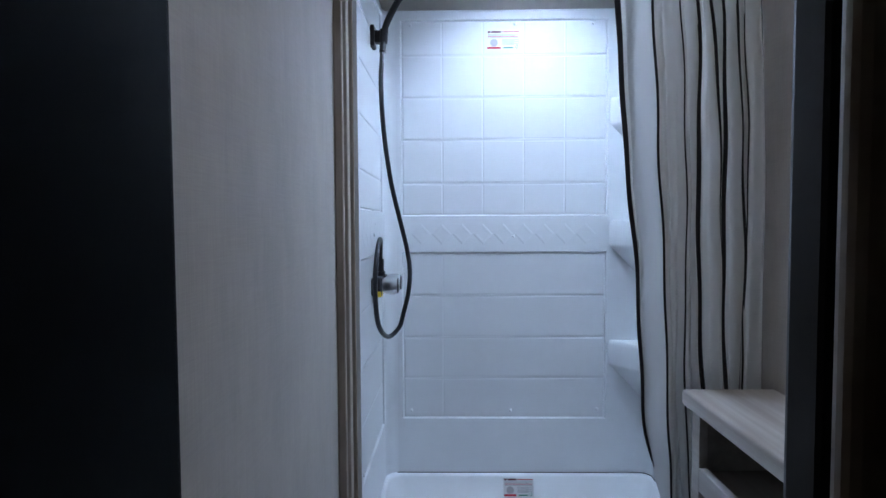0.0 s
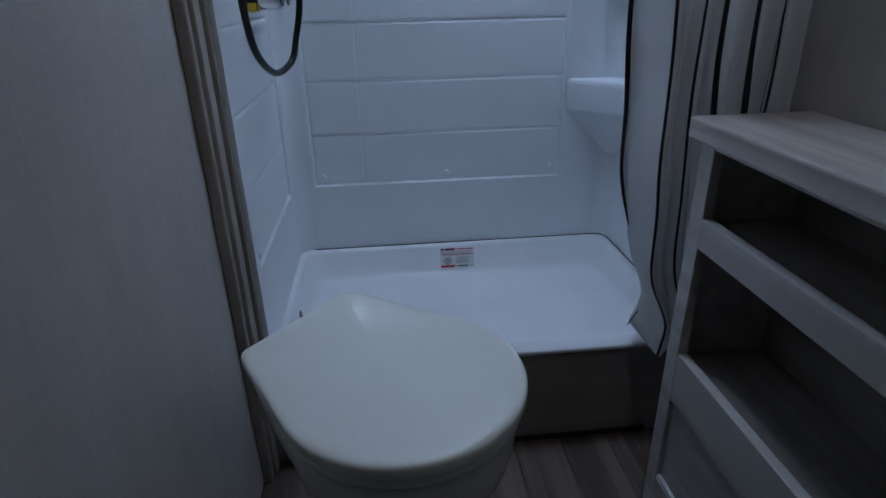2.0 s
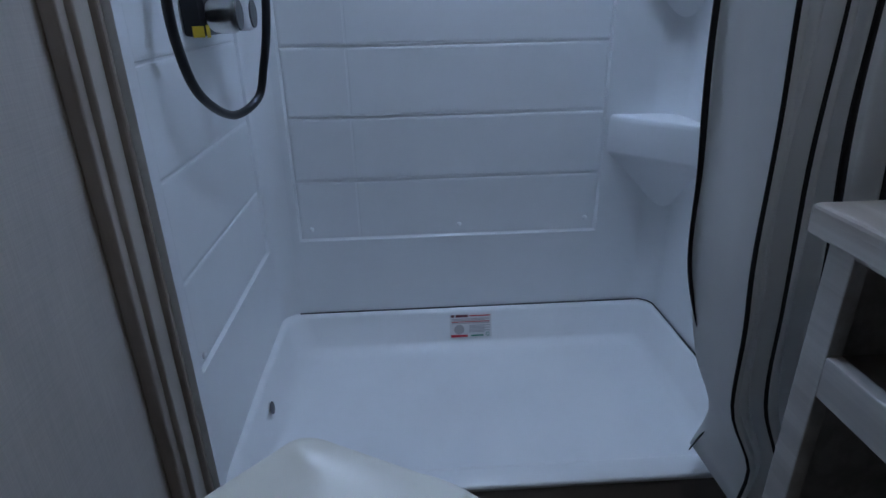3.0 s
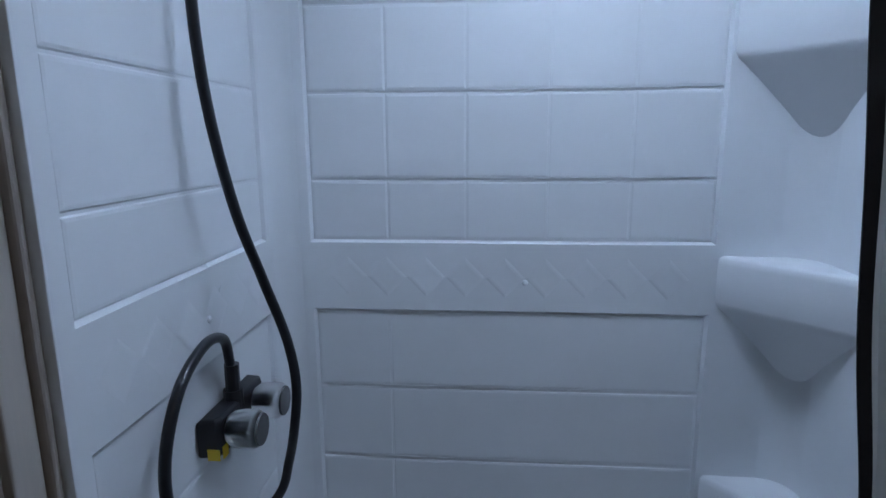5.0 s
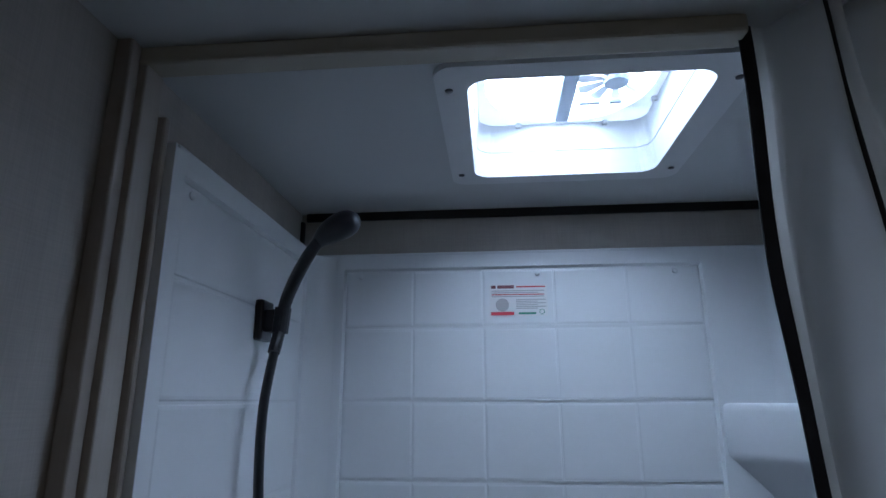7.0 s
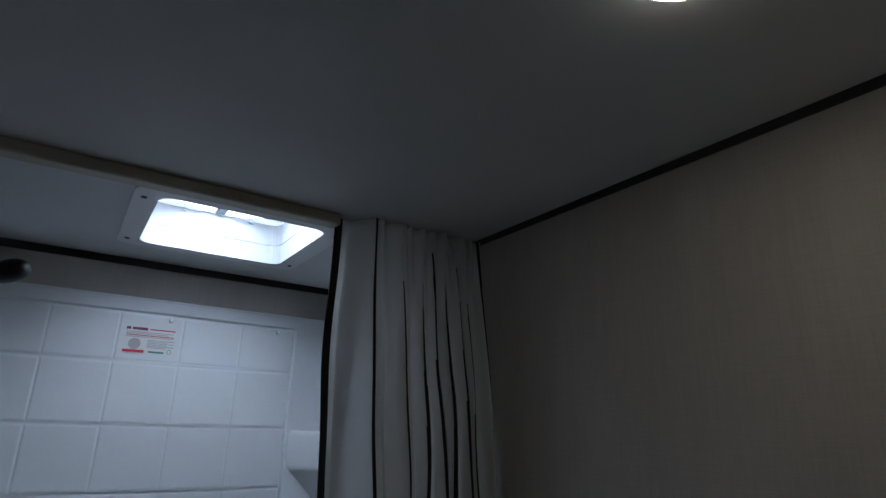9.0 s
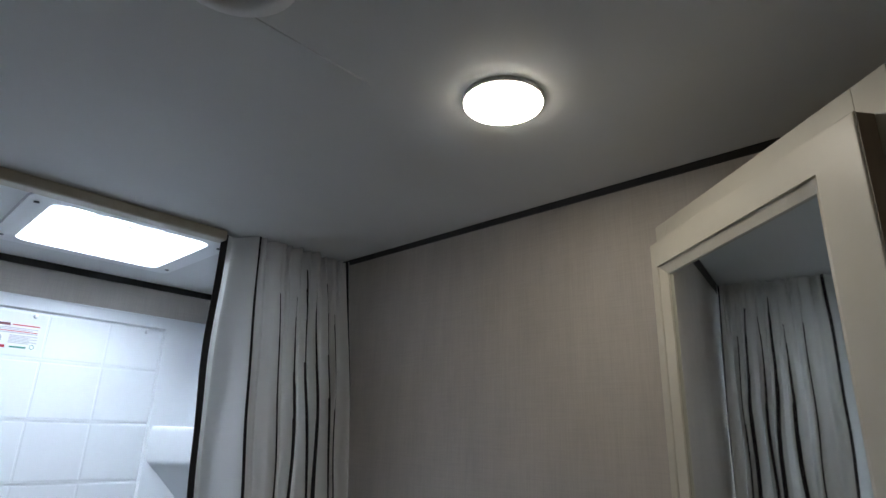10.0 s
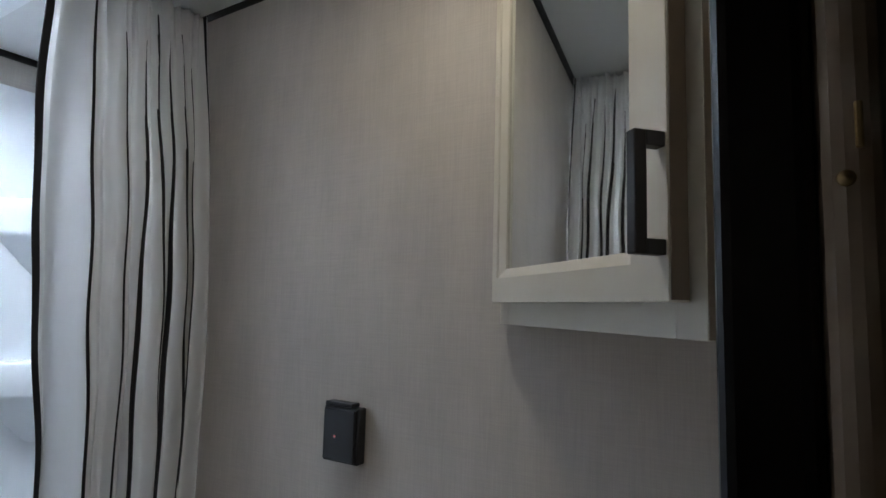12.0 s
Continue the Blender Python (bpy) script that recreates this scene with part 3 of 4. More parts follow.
hp = spline([(0.122, 1.974, 1.810), (0.140, 1.962, 1.820), (0.166, 1.952, 1.830), (0.190, 1.946, 1.837)], 5)
hd = tube(hp, [0.0095, 0.0105, 0.0118, 0.0132, 0.0148, 0.0164, 0.0178, 0.0190, 0.0198, 0.0202, 0.0203, 0.0200, 0.0190, 0.0172, 0.0140, 0.0080], 18)
part("head", hd, BLACKPLASTIC, wand, smooth=True)


# ---- roof vent ----
vent = thing("roof_vent", (0.506, 1.951, H - 0.006), "white roof vent with a fan behind, bright with daylight", "roof vent")


def ring_sheet(outer, inner, z0, z1):
    """A flat frame between two outlines of as many points, with thickness."""
    rings = [[(x, y, z1) for x, y in inner], [(x, y, z0) for x, y in inner], [(x, y, z0) for x, y in outer], [(x, y, z1) for x, y in outer]]
    return loft(rings, False, False)


part("flange", ring_sheet(rounded(VX0 - 0.036, VX1 + 0.038, VY0 - 0.028, VY1 + 0.028, 0.025), rounded(VX0 + 0.004, VX1 - 0.004, VY0 + 0.004, VY1 - 0.004, 0.028), H - 0.0075, H - 0.0002), VENTWHITE, vent)
SH = 0.090                   # height of the shaft
sh = loft([[(x, y, z) for x, y in rounded(VX0 + k, VX1 - k, VY0 + k, VY1 - k, 0.028)] for z, k in ((H - 0.007, 0.004), (H + 0.036, 0.0085), (H + 0.0365, 0.0095), (H + SH, 0.014))], False, False)
part("shaft", sh, VENTWHITE, vent)
VCX, VCY = (VX0 + VX1) / 2, (VY0 + VY1) / 2
inner = rounded(VX0 + 0.026, VX1 - 0.026, VY0 + 0.020, VY1 - 0.020, 0.120, 9)
part("screen_frame", ring_sheet(rounded(VX0 + 0.006, VX1 - 0.006, VY0 + 0.006, VY1 - 0.006, 0.03, 9), inner, H + SH - 0.004, H + SH + 0.003), VENTSCREEN, vent)
part("cross_bar", box(VCX - 0.012, VCX + 0.012, VY0 + 0.02, VY1 - 0.022, H + SH - 0.006, H + SH + 0.012, 0.003), VENTGREY, vent, "blue-grey cross bar")
part("screen_rib", box(VX0 + 0.036, VCX - 0.02, VY1 - 0.068, VY1 - 0.064, H + SH + 0.004, H + SH + 0.009), VENTGREY, vent)
for a, b in ((0.026, 0.060), (0.076, 0.095), (0.108, 0.132)):
    part("screen_rib", box(VCX + a, VCX + b, VY1 - 0.068, VY1 - 0.060, H + SH + 0.004, H + SH + 0.009), VENTGREY, vent)
for x, y in ((VCX - 0.075, VY1 - 0.017), (VCX + 0.075, VY1 - 0.017), (VX1 - 0.017, VCY + 0.07)):
    part("screen_clip", box(x - 0.005, x + 0.005, y - 0.005, y + 0.003, H + SH - 0.012, H + SH - 0.004, 0.002), VENTWHITE, vent)
fcx, fcy = VCX + 0.078, VCY + 0.050
part("fan_hub", lathe([(0.0, 0), (0.019, 0.001), (0.021, 0.008), (0.019, 0.018), (0.0, 0.018)], Matrix.Translation((fcx, fcy, H + SH + 0.010)), 20), VENTGREY, vent, "blue-grey fan hub")
for k in range(10):
    bl = prism([(0.018, -0.003), (0.052, -0.011), (0.062, -0.008), (0.062, 0.006), (0.018, 0.003)], -0.0008, 0.0008)
    bl.transform(Matrix.Translation((fcx, fcy, H + SH + 0.019)) @ Matrix.Rotation(2 * math.pi * (k + 0.3) / 10, 4, "Z") @ Matrix.Rotation(radians(24), 4, "X"))
    part("fan_blade", bl, VENTSCREEN, vent)
part("lid", box(VX0 - 0.02, VX1 + 0.02, VY0 - 0.02, VY1 + 0.02, H + SH + 0.080, H + SH + 0.085), LIDGLOW, vent, "daylit translucent lid")
part("lid_skirt", join(*[box(x0, x1, y0, y1, H + 0.041, H + SH + 0.090) for x0, x1, y0, y1 in (
    (VX0 - 0.03, VX0 - 0.022, VY0 - 0.03, VY1 + 0.03), (VX1 + 0.022, VX1 + 0.03, VY0 - 0.03, VY1 + 0.03),
    (VX0 - 0.022, VX1 + 0.022, VY0 - 0.03, VY0 - 0.022), (VX0 - 0.022, VX1 + 0.022, VY1 + 0.022, VY1 + 0.03))]), VENTWHITE, vent)
for x in (VX0 - 0.019, VX1 + 0.021):
    for y in (VY0 + 0.024, VY1 - 0.020):
        part("screw", lathe([(0.0052, -0.0005), (0.0047, -0.002), (0.0, -0.003)], Matrix.Translation((x, y, H - 0.0075)), 12), SCREWMAT, vent)

# ---- ceiling air outlet ----
AX, AY = 0.299, 1.026
air = thing("ceiling_air_outlet", (AX, AY, H - 0.012), "round white ceiling air outlet with a black disc painting the shade of the opening", "air outlet")
part("ring", lathe([(0.062, 0), (0.062, -0.002), (0.058, -0.006), (0.046, -0.010), (0.040, -0.010), (0.036, -0.004), (0.036, 0)], Matrix.Translation((AX, AY, H)), 40), VENTWHITE, air, smooth=True)
# no hole is cut: a black disc paints the dark inside of the outlet
part("opening", lathe([(0.0, -0.0012), (0.0355, -0.0012), (0.0355, -0.0004), (0.0, -0.0004)], Matrix.Translation((AX, AY, H)), 32), BLACKPLASTIC, air, "black disc painting the shade of the opening")

# ---- ceiling lamp ----
LX, LY = 0.630, 0.969
lamp = thing("ceiling_lamp", (LX, LY, H - 0.012), "round flush white ceiling lamp, switched on", "ceiling lamp")
part("rim", lathe([(0.0512, 0), (0.0512, -0.003), (0.0502, -0.0052), (0.0484, -0.0056), (0.0484, 0)], Matrix.Translation((LX, LY, H)), 40), VENTWHITE, lamp, smooth=True)
part("diffuser", lathe([(0.0, -0.0105), (0.030, -0.0102), (0.042, -0.0095), (0.0485, -0.007), (0.0485, -0.002), (0.0, -0.002)], Matrix.Translation((LX, LY, H)), 40), LAMPGLOW, lamp, "glowing diffuser")


# ---- curtain ----
def curve(table, v):
    """Smooth line through (position, value) pairs, with no steps."""
    n = len(table)
    for k in range(n - 1):
        (a, fa), (b, fb) = table[k], table[k + 1]
        if v <= b or k == n - 2:
            u = (v - a) / (b - a)
            slope = (fb - fa) / (b - a)
            s0 = slope if k == 0 else (fb - table[k - 1][1]) / (b - table[k - 1][0])
            s1 = slope if k == n - 2 else (table[k + 2][1] - fa) / (table[k + 2][0] - a)
            h = b - a
            return (2 * u ** 3 - 3 * u * u + 1) * fa + (u ** 3 - 2 * u * u + u) * h * s0 + (3 * u * u - 2 * u ** 3) * fb + (u ** 3 - u * u) * h * s1


def curtain_mesh():
    """A bunched curtain: pleated cloth with thin black stripes woven down it, gathered under the ceiling."""
    rows = 72
    # the last stripe, at the wall, also paints the thin shadow line there
    stripes = [(0.023, 0.023), (0.250, 0.0085), (0.420, 0.0045), (0.545, 0.0100), (0.640, 0.0110), (0.705, 0.0060), (0.805, 0.0120), (0.872, 0.0045), (0.994, 0.0045)]
    lead = [(0.0, 0.644), (0.15, 0.651), (0.27, 0.666), (0.40, 0.681), (0.55, 0.707), (0.71, 0.722), (0.80, 0.734), (0.885, 0.776), (0.955, 0.822), (1.0, 0.788)]
    wall = [(0.0, 0.943), (0.2, 0.949), (0.55, 0.951), (1.0, 0.950)]
    near = [(0.0, 1.690), (0.15, 1.664), (0.4, 1.628), (1.0, 1.632)]
    draw = [(0.0, -0.006), (0.25, -0.020), (0.6, -0.034), (0.80, -0.036), (0.90, -0.060), (0.96, -0.045), (1.0, -0.028)]
    us = [i / 240 for i in range(241)]
    for s, w in stripes:
        us += [max(0, s - w * q) for q in (0.3, 0.6, 1)] + [min(1, s + w * q) for q in (0.3, 0.6, 1)]
    us = sorted(set(round(u, 4) for u in us))
    start = [0, 0, 3, 5, 2, 4, 3, 6, 0]    # rows hidden in the gathers of the heading
    rng = random.Random(8)
    crest = [s for s, w in stripes]
    n = len(crest)
    amp = [0, 0.002] + [rng.uniform(0.008, 0.016) for _ in range(n - 3)] + [0.0]
    wave = [rng.uniform(2.6, 5.2) for _ in crest]
    ph = [rng.uniform(0, 6.28) for _ in crest]
    turn = [0, 0.2] + [rng.uniform(-0.7, 0.7) for _ in range(n - 2)]
    deep = [rng.uniform(0.010, 0.018) for _ in crest]
    deep[1] = 0.006
    bm = bmesh.new()
    grid = []
    for u in us:
        k = min(max(sum(u >= s for s in crest) - 1, 0), n - 2)
        f = min(1, max(0, (u - crest[k]) / (crest[k + 1] - crest[k])))
        e = f * f * (3 - 2 * f)
        col = []
        for j in range(rows + 1):
            v = j / rows                       # 0 at the top, 1 at the hem
            z = 1.9685 - v * 1.6715
            x = curve(lead, v)
            x += (curve(wall, v) - x) * u
            free = min(1, 5 * v)
            x += 0.0046 * min(1, u / 0.046) * max(0, 1 - max(0, u - 0.046) / 0.2)   # the flat black border
            x += curve(draw, v) * (u / 0.25 if u < 0.25 else max(0, 1 - (u - 0.25) / 0.45))
            sway = [amp[q] * math.sin(wave[q] * v + ph[q]) + 0.3 * amp[q] * math.sin(11 * v + 2 * ph[q]) for q in (k, k + 1)]
            x += free * (sway[0] * (1 - e) + sway[1] * e)
            body = min(1, max(0, (u - 0.23) / 0.06))
            # the leading panel lies flat, creases once and turns back to the gathered part
            hang = min(1, v / 0.22)
            back = 1.722 + 0.026 * hang * hang * (3 - 2 * hang) + 0.010 * min(1, u / 0.10)
            g = min(1, max(0, (u - 0.10) / 0.15))
            y = back + (curve(near, v) - back) * g * g * (3 - 2 * g)
            t0 = [turn[q] + 0.55 * math.sin(3.3 * v + ph[q]) for q in (k, k + 1)]
            d = deep[k] * (1 - e) + deep[k + 1] * e
            y -= body * d * (0.60 + 0.40 * min(1, v * 5)) * math.cos(2 * math.pi * f + t0[0] * (1 - e) + t0[1] * e)
            y += body * 0.0030 * math.sin(5 * math.pi * f + ph[k] + 3 * v) + body * 0.0022 * math.sin(v * 23 + u * 45)
            y += (1 - body) * 0.0035 * math.sin(v * 6 + u * 20)
            x += 0.0016 * math.sin(v * 37 + u * 9) * free * min(1, 8 * (1 - u))
            # pinched heading
            pinch = max(0, 1 - v / 0.085)
            y += 0.0105 * math.sin(u * 96 + 2.2 * math.sin(u * 27) + 4 * v) * pinch * body
            x += 0.0040 * math.sin(u * 83 + 9 * v) * pinch * body * min(1, 8 * (1 - u))
            z -= 0.004 * (0.5 + 0.5 * math.sin(u * 96 + 0.8)) * (v == 0) * body
            col.append(bm.verts.new((min(x, 0.9515), max(1.580, min(1.765, y)), z)))
        grid.append(col)
    for a, b, u0, u1 in zip(grid, grid[1:], us, us[1:]):
        mid = (u0 + u1) / 2
        black = [(q, abs(mid - s) / w) for q, (s, w) in enumerate(stripes) if abs(mid - s) < w]
        for j in range(rows):
            f = bm.faces.new((a[j], b[j], b[j + 1], a[j + 1]))
            f.material_index = 0
            if black:
                q, off = black[0]
                grow = 1 if q in (0, 1, n - 1) else min(1, 0.4 + max(0, j - start[q]) / 22)
                f.material_index = 1 if j >= start[q] and off <= grow else 0
            f.smooth = True
    return bm


curtain = thing("shower_curtain", (0.80, 1.69, 0.297), "white shower curtain with thin black stripes, drawn open", "curtain")
cl = part("cloth", curtain_mesh(), CLOTH, curtain, extra=(STRIPE,))
sol = cl.modifiers.new("thickness", "SOLIDIFY")
sol.thickness = 0.0016
part("track", box(0.76, 0.925, 1.712, 1.722, H - 0.008, H - 0.0005, 0.002), VENTWHITE, curtain)

# ---- toilet ----
toilet = thing("toilet", (0.27, 1.40, 0), "white low toilet with its lid closed", "toilet")
TC = Vector((0.286, 1.374))


def lid_outline(grow, n=72):
    """A round front drawn out to two rounded back corners."""
    pts = []
    discs = [(TC, 0.174 + grow), (Vector((0.075, 1.455)), 0.024 + grow), (Vector((0.222, 1.528)), 0.050 + grow)]
    for k in range(n):
        a = 2 * math.pi * k / n
        d = Vector((math.cos(a), math.sin(a)))
        c, r = max(discs, key=lambda q: q[0].dot(d) + q[1])
        pts.append(c + d * r)
    return pts


def at(outline, z, k=1.0, centre=TC):
    return [((centre.x + (p.x - centre.x) * k), (centre.y + (p.y - centre.y) * k), z) for p in outline]


O = lid_outline(0.0)
def humped(ring):
    """Raise the lid gently over its hinge."""
    return [(x, y, z + 0.029 * math.exp(-((x - 0.205) ** 2 / 0.0042 + (y - 1.560) ** 2 / 0.0022))) for x, y, z in ring]


lid = [at(lid_outline(-0.004), 0.468), at(O, 0.472)] + [humped(r) for r in (at(O, 0.484), at(lid_outline(-0.0015), 0.4872), at(lid_outline(-0.005), 0.4895), at(lid_outline(-0.010), 0.4903))]
lid += [humped(at(lid_outline(-0.016), 0.4905 + 0.001 * (1 - k), k)) for k in (1.0, 0.92, 0.84, 0.76, 0.68, 0.6, 0.5, 0.4, 0.25, 0.1)]
part("lid", loft(lid), TOIWHITE, toilet, smooth=True)
part("seat", loft([at(lid_outline(-0.012), 0.448), at(lid_outline(-0.006), 0.452), at(lid_outline(-0.006), 0.463), at(lid_outline(-0.010), 0.466)]), TOIWHITE, toilet, smooth=True)
bowl = [at(lid_outline(-0.014), 0.446), at(lid_outline(-0.012), 0.430), at(lid_outline(-0.014), 0.405), at(lid_outline(-0.022), 0.36)]
BC = Vector((0.255, 1.395))
for z, k, dx, dy in ((0.325, 0.90, -0.003, 0.004), (0.28, 0.81, -0.008, 0.012), (0.23, 0.70, -0.020, 0.026), (0.185, 0.60, -0.034, 0.040), (0.15, 0.54, -0.042, 0.050), (0.10, 0.51, -0.046, 0.054), (0.05, 0.53, -0.044, 0.052), (0.0, 0.56, -0.042, 0.050)):
    bowl.append([(BC.x + (p.x - BC.x) * k + dx, BC.y + (p.y - BC.y) * k + dy, z) for p in lid_outline(-0.02)])
part("bowl", loft(bowl[::-1]), CERAMIC, toilet, smooth=True)
part("base_foot", loft([[(x, y, z) for x, y in rounded(0.095 + k, 0.345 - k, 1.315 + k, 1.545 - k, 0.09)] for z, k in ((0, 0), (0.022, 0.002), (0.034, 0.010), (0.044, 0.03))]), CERAMIC, toilet, smooth=True)
pedal = box(-0.044, 0.044, -0.046, 0.046, 0.0, 0.062, 0.014, 3)
pedal.transform(Matrix.Translation((0.332, 1.388, 0.016)) @ Matrix.Rotation(radians(-38), 4, "Z") @ Matrix.Rotation(radians(7), 4, "X"))
part("flush_pedal", pedal, CERAMIC, toilet, "bone-white foot pedal", True)
part("supply_hose", tube(spline([(0.095, 1.40, 0.24), (0.05, 1.36, 0.20), (0.045, 1.33, 0.10), (0.07, 1.33, 0.012)], 6), 0.0042, 8), HOSEBLACK, toilet, "black water hose", True)

# ---- vanity and shelves ----
CT = 0.791
counter = thing("worktop", (0.80, 1.10, CT - 0.032), "whitewashed wood-look worktop with an angled front", "worktop")
part("top", prism([(0.756, 1.562), (0.756, 1.051), (0.456, 0.731), (0.454, YE1 + 0.002), (W - 0.001, YE1 + 0.002), (W - 0.001, 1.562)], CT - 0.014, CT, 0.006, 3, (1,)), TOPWOOD, counter)
part("front_edge", prism([(0.756, 1.562), (0.756, 1.051), (0.456, 0.731), (0.454, YE1 + 0.002), (W - 0.001, YE1 + 0.002), (W - 0.001, 1.562)], CT - 0.034, CT - 0.0141, 0.003, 2, (0,)), TOPWOOD, counter)

shelf = thing("shelf_unit", (0.87, 1.30, 0), "whitewashed open shelf cabinet under the worktop", "cabinet")
X0, Y0, Y1 = 0.772, 1.056, 1.547
ZT = CT - 0.0345
part("stile", box(X0, X0 + 0.018, Y1 - 0.036, Y1, 0.0, ZT, 0.0015), GREYWOOD, shelf)
part("stile", box(X0, X0 + 0.018, Y0 - 0.012, Y0 + 0.036, 0.0, ZT, 0.0015), GREYWOOD, shelf)
for z0, z1 in ((0.747, ZT), (0.587, 0.637), (0.284, 0.383), (0.0, 0.096)):
    part("rail", box(X0, X0 + 0.018, Y0 + 0.0362, Y1 - 0.0362, z0, z1, 0.0015), GREYWOOD, shelf)
part("lower_panel", box(X0 + 0.009, X0 + 0.015, Y0 + 0.0365, Y1 - 0.0365, 0.0965, 0.2835), GREYWOOD, shelf)
part("panel_bead", box(X0 + 0.001, X0 + 0.0088, Y0 + 0.0365, Y1 - 0.0365, 0.0965, 0.1025, 0.001), TOPWOOD2, shelf)
part("side", box(X0 + 0.0185, W - 0.002, Y1 - 0.016, Y1 - 0.001, 0.0, ZT), GREYWOOD, shelf)
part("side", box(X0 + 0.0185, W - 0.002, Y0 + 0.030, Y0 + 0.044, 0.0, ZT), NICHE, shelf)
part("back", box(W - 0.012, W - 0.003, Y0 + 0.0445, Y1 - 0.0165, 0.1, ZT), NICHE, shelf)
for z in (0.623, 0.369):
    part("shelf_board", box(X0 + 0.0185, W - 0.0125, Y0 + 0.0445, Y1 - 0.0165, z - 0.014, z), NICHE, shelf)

# vanity with an angled front, its frame running from the shelves towards the doorway
vanity = thing("vanity_cabinet", (0.72, 0.80, 0), "whitewashed corner vanity cabinet with an angled front", "cabinet")
DP, DQ = Vector((0.774, 1.040)), Vector((0.480, 0.733))
dd = (DQ - DP).normalized()
FR = Matrix(((dd.x, dd.y, 0, DP.x), (dd.y, -dd.x, 0, DP.y), (0, 0, 1, 0), (0, 0, 0, 1)))   # local x along the front, y into the cabinet
FL = (DQ - DP).length
if (FR.to_3x3() @ Vector((0, 1, 0))).x < 0:
    FR = FR @ Matrix.Diagonal((1, -1, 1, 1))


def front(name, x0, x1, y0, y1, z0, z1, b, mat, parent, label="", m=None):
    bm = box(x0, x1, y0, y1, z0, z1, b)
    bm.transform(m or FR)
    bmesh.ops.recalc_face_normals(bm, faces=bm.faces[:])
    return part(name, bm, mat, parent, label)


front("face_stile", 0.004, 0.045, 0, 0.018, 0, ZT, 0.0015, GREYWOOD, vanity)
front("face_stile", FL - 0.045, FL - 0.002, 0, 0.018, 0, ZT, 0.0015, GREYWOOD, vanity)
front("face_rail", 0.0455, FL - 0.0455, 0, 0.018, ZT - 0.05, ZT, 0.0015, GREYWOOD, vanity)
front("face_rail", 0.0455, FL - 0.0455, 0, 0.018, 0.0, 0.09, 0.0015, GREYWOOD, vanity)
vd = front("cabinet_door", 0.030, FL - 0.030, -0.020, -0.001, 0.075, ZT - 0.030, 0.003, GREYWOOD, vanity)
part("side", box(0.470, 0.484, YE1 + 0.003, 0.734, 0, ZT), GREYWOOD, vanity)


def bar_handle(x, z0, z1, ybase, parent, m, out=0.036):
    bm = join(box(x - 0.006, x + 0.006, ybase - out, ybase - out + 0.012, z0, z1, 0.0015), box(x - 0.006, x + 0.006, ybase - out + 0.0115, ybase, z0, z0 + 0.013, 0.001),
              box(x - 0.006, x + 0.006, ybase - out + 0.0115, ybase, z1 - 0.013, z1, 0.001))
    bm.transform(m)
    bmesh.ops.recalc_face_normals(bm, faces=bm.faces[:])
    return part("handle", bm, BLACKMETAL, parent, "black square bar handle")


bar_handle(0.085, 0.477, 0.582, -0.020, vd, FR)

# ---- medicine cabinet across the corner ----
ML = Vector((0.953, 0.910))
TH = radians(50)
md = Vector((-math.cos(TH), -math.sin(TH)))
MR = Matrix(((md.x, -md.y, 0, ML.x), (md.y, md.x, 0, ML.y), (0, 0, 1, 0), (0, 0, 0, 1)))
if (MR.to_3x3() @ Vector((0, 1, 0))).x < 0:
    MR = MR @ Matrix.Diagonal((1, -1, 1, 1))
ME = (ML.y - YE1 - 0.003) / math.sin(TH)
med = thing("medicine_cabinet", (0.85, 0.75, 1.285), "cream corner medicine cabinet with a mirrored door", "cabinet")
MZ0, MZ1 = 1.303, 1.879
pr = [(ML.x - 0.001, ML.y), (ML.x + md.x * ME, ML.y + md.y * ME), (W - 0.001, YE1 + 0.002)]
part("carcass", prism(pr, MZ0 + 0.002, MZ1 - 0.002), CREAM, med)
FX = 0.408                   # far edge of the face frame
front("face_stile", 0.002, 0.030, -0.016, 0.0, MZ0, MZ1, 0.0006, CREAM, med, m=MR)
front("face_stile", 0.372, FX, -0.016, 0.0, MZ0, MZ1, 0.0006, CREAM, med, m=MR)
front("face_rail", 0.0303, 0.3717, -0.016, 0.0, MZ0, 1.358, 0.0006, CREAM, med, m=MR)
front("face_rail", 0.0303, 0.3717, -0.016, 0.0, MZ1 - 0.060, MZ1, 0.0006, CREAM, med, m=MR)
front("frame_edge", FX + 0.0002, FX + 0.0012, -0.0155, -0.0005, MZ0 + 0.001, MZ1 - 0.001, 0.0, EDGETAN, med, "tan edge band", m=MR)
MD0, MD1, DZ0, DZ1 = 0.022, 0.391, 1.333, 1.842
mdoor = front("mirror_door", MD0 + 0.01, MD1 - 0.02, -0.022, -0.018, DZ0 + 0.02, DZ1 - 0.02, 0.0, CREAM, med, m=MR)
G0, G1, K0, K1 = 0.038, 0.340, 1.367, 1.806
for a, b, c, d in ((MD0, G0 + 0.0002, DZ0, DZ1), (G1 - 0.0002, MD1, DZ0, DZ1)):
    front("door_stile", a, b, -0.038, -0.0175, c, d, 0.0015, CREAM, mdoor, m=MR)
for c, d in ((DZ0, K0), (K1, DZ1)):
    front("door_rail", G0 - 0.0015, G1 + 0.0015, -0.03795, -0.0176, c + 0.0002, d - 0.0002, 0.0004, CREAM, mdoor, m=MR)
front("mirror", G0 - 0.002, G1 + 0.002, -0.0260, -0.0225, K0 - 0.001, K1 + 0.001, 0.0, MIRROR, mdoor, "clear mirror glass", m=MR)
BW = 0.012


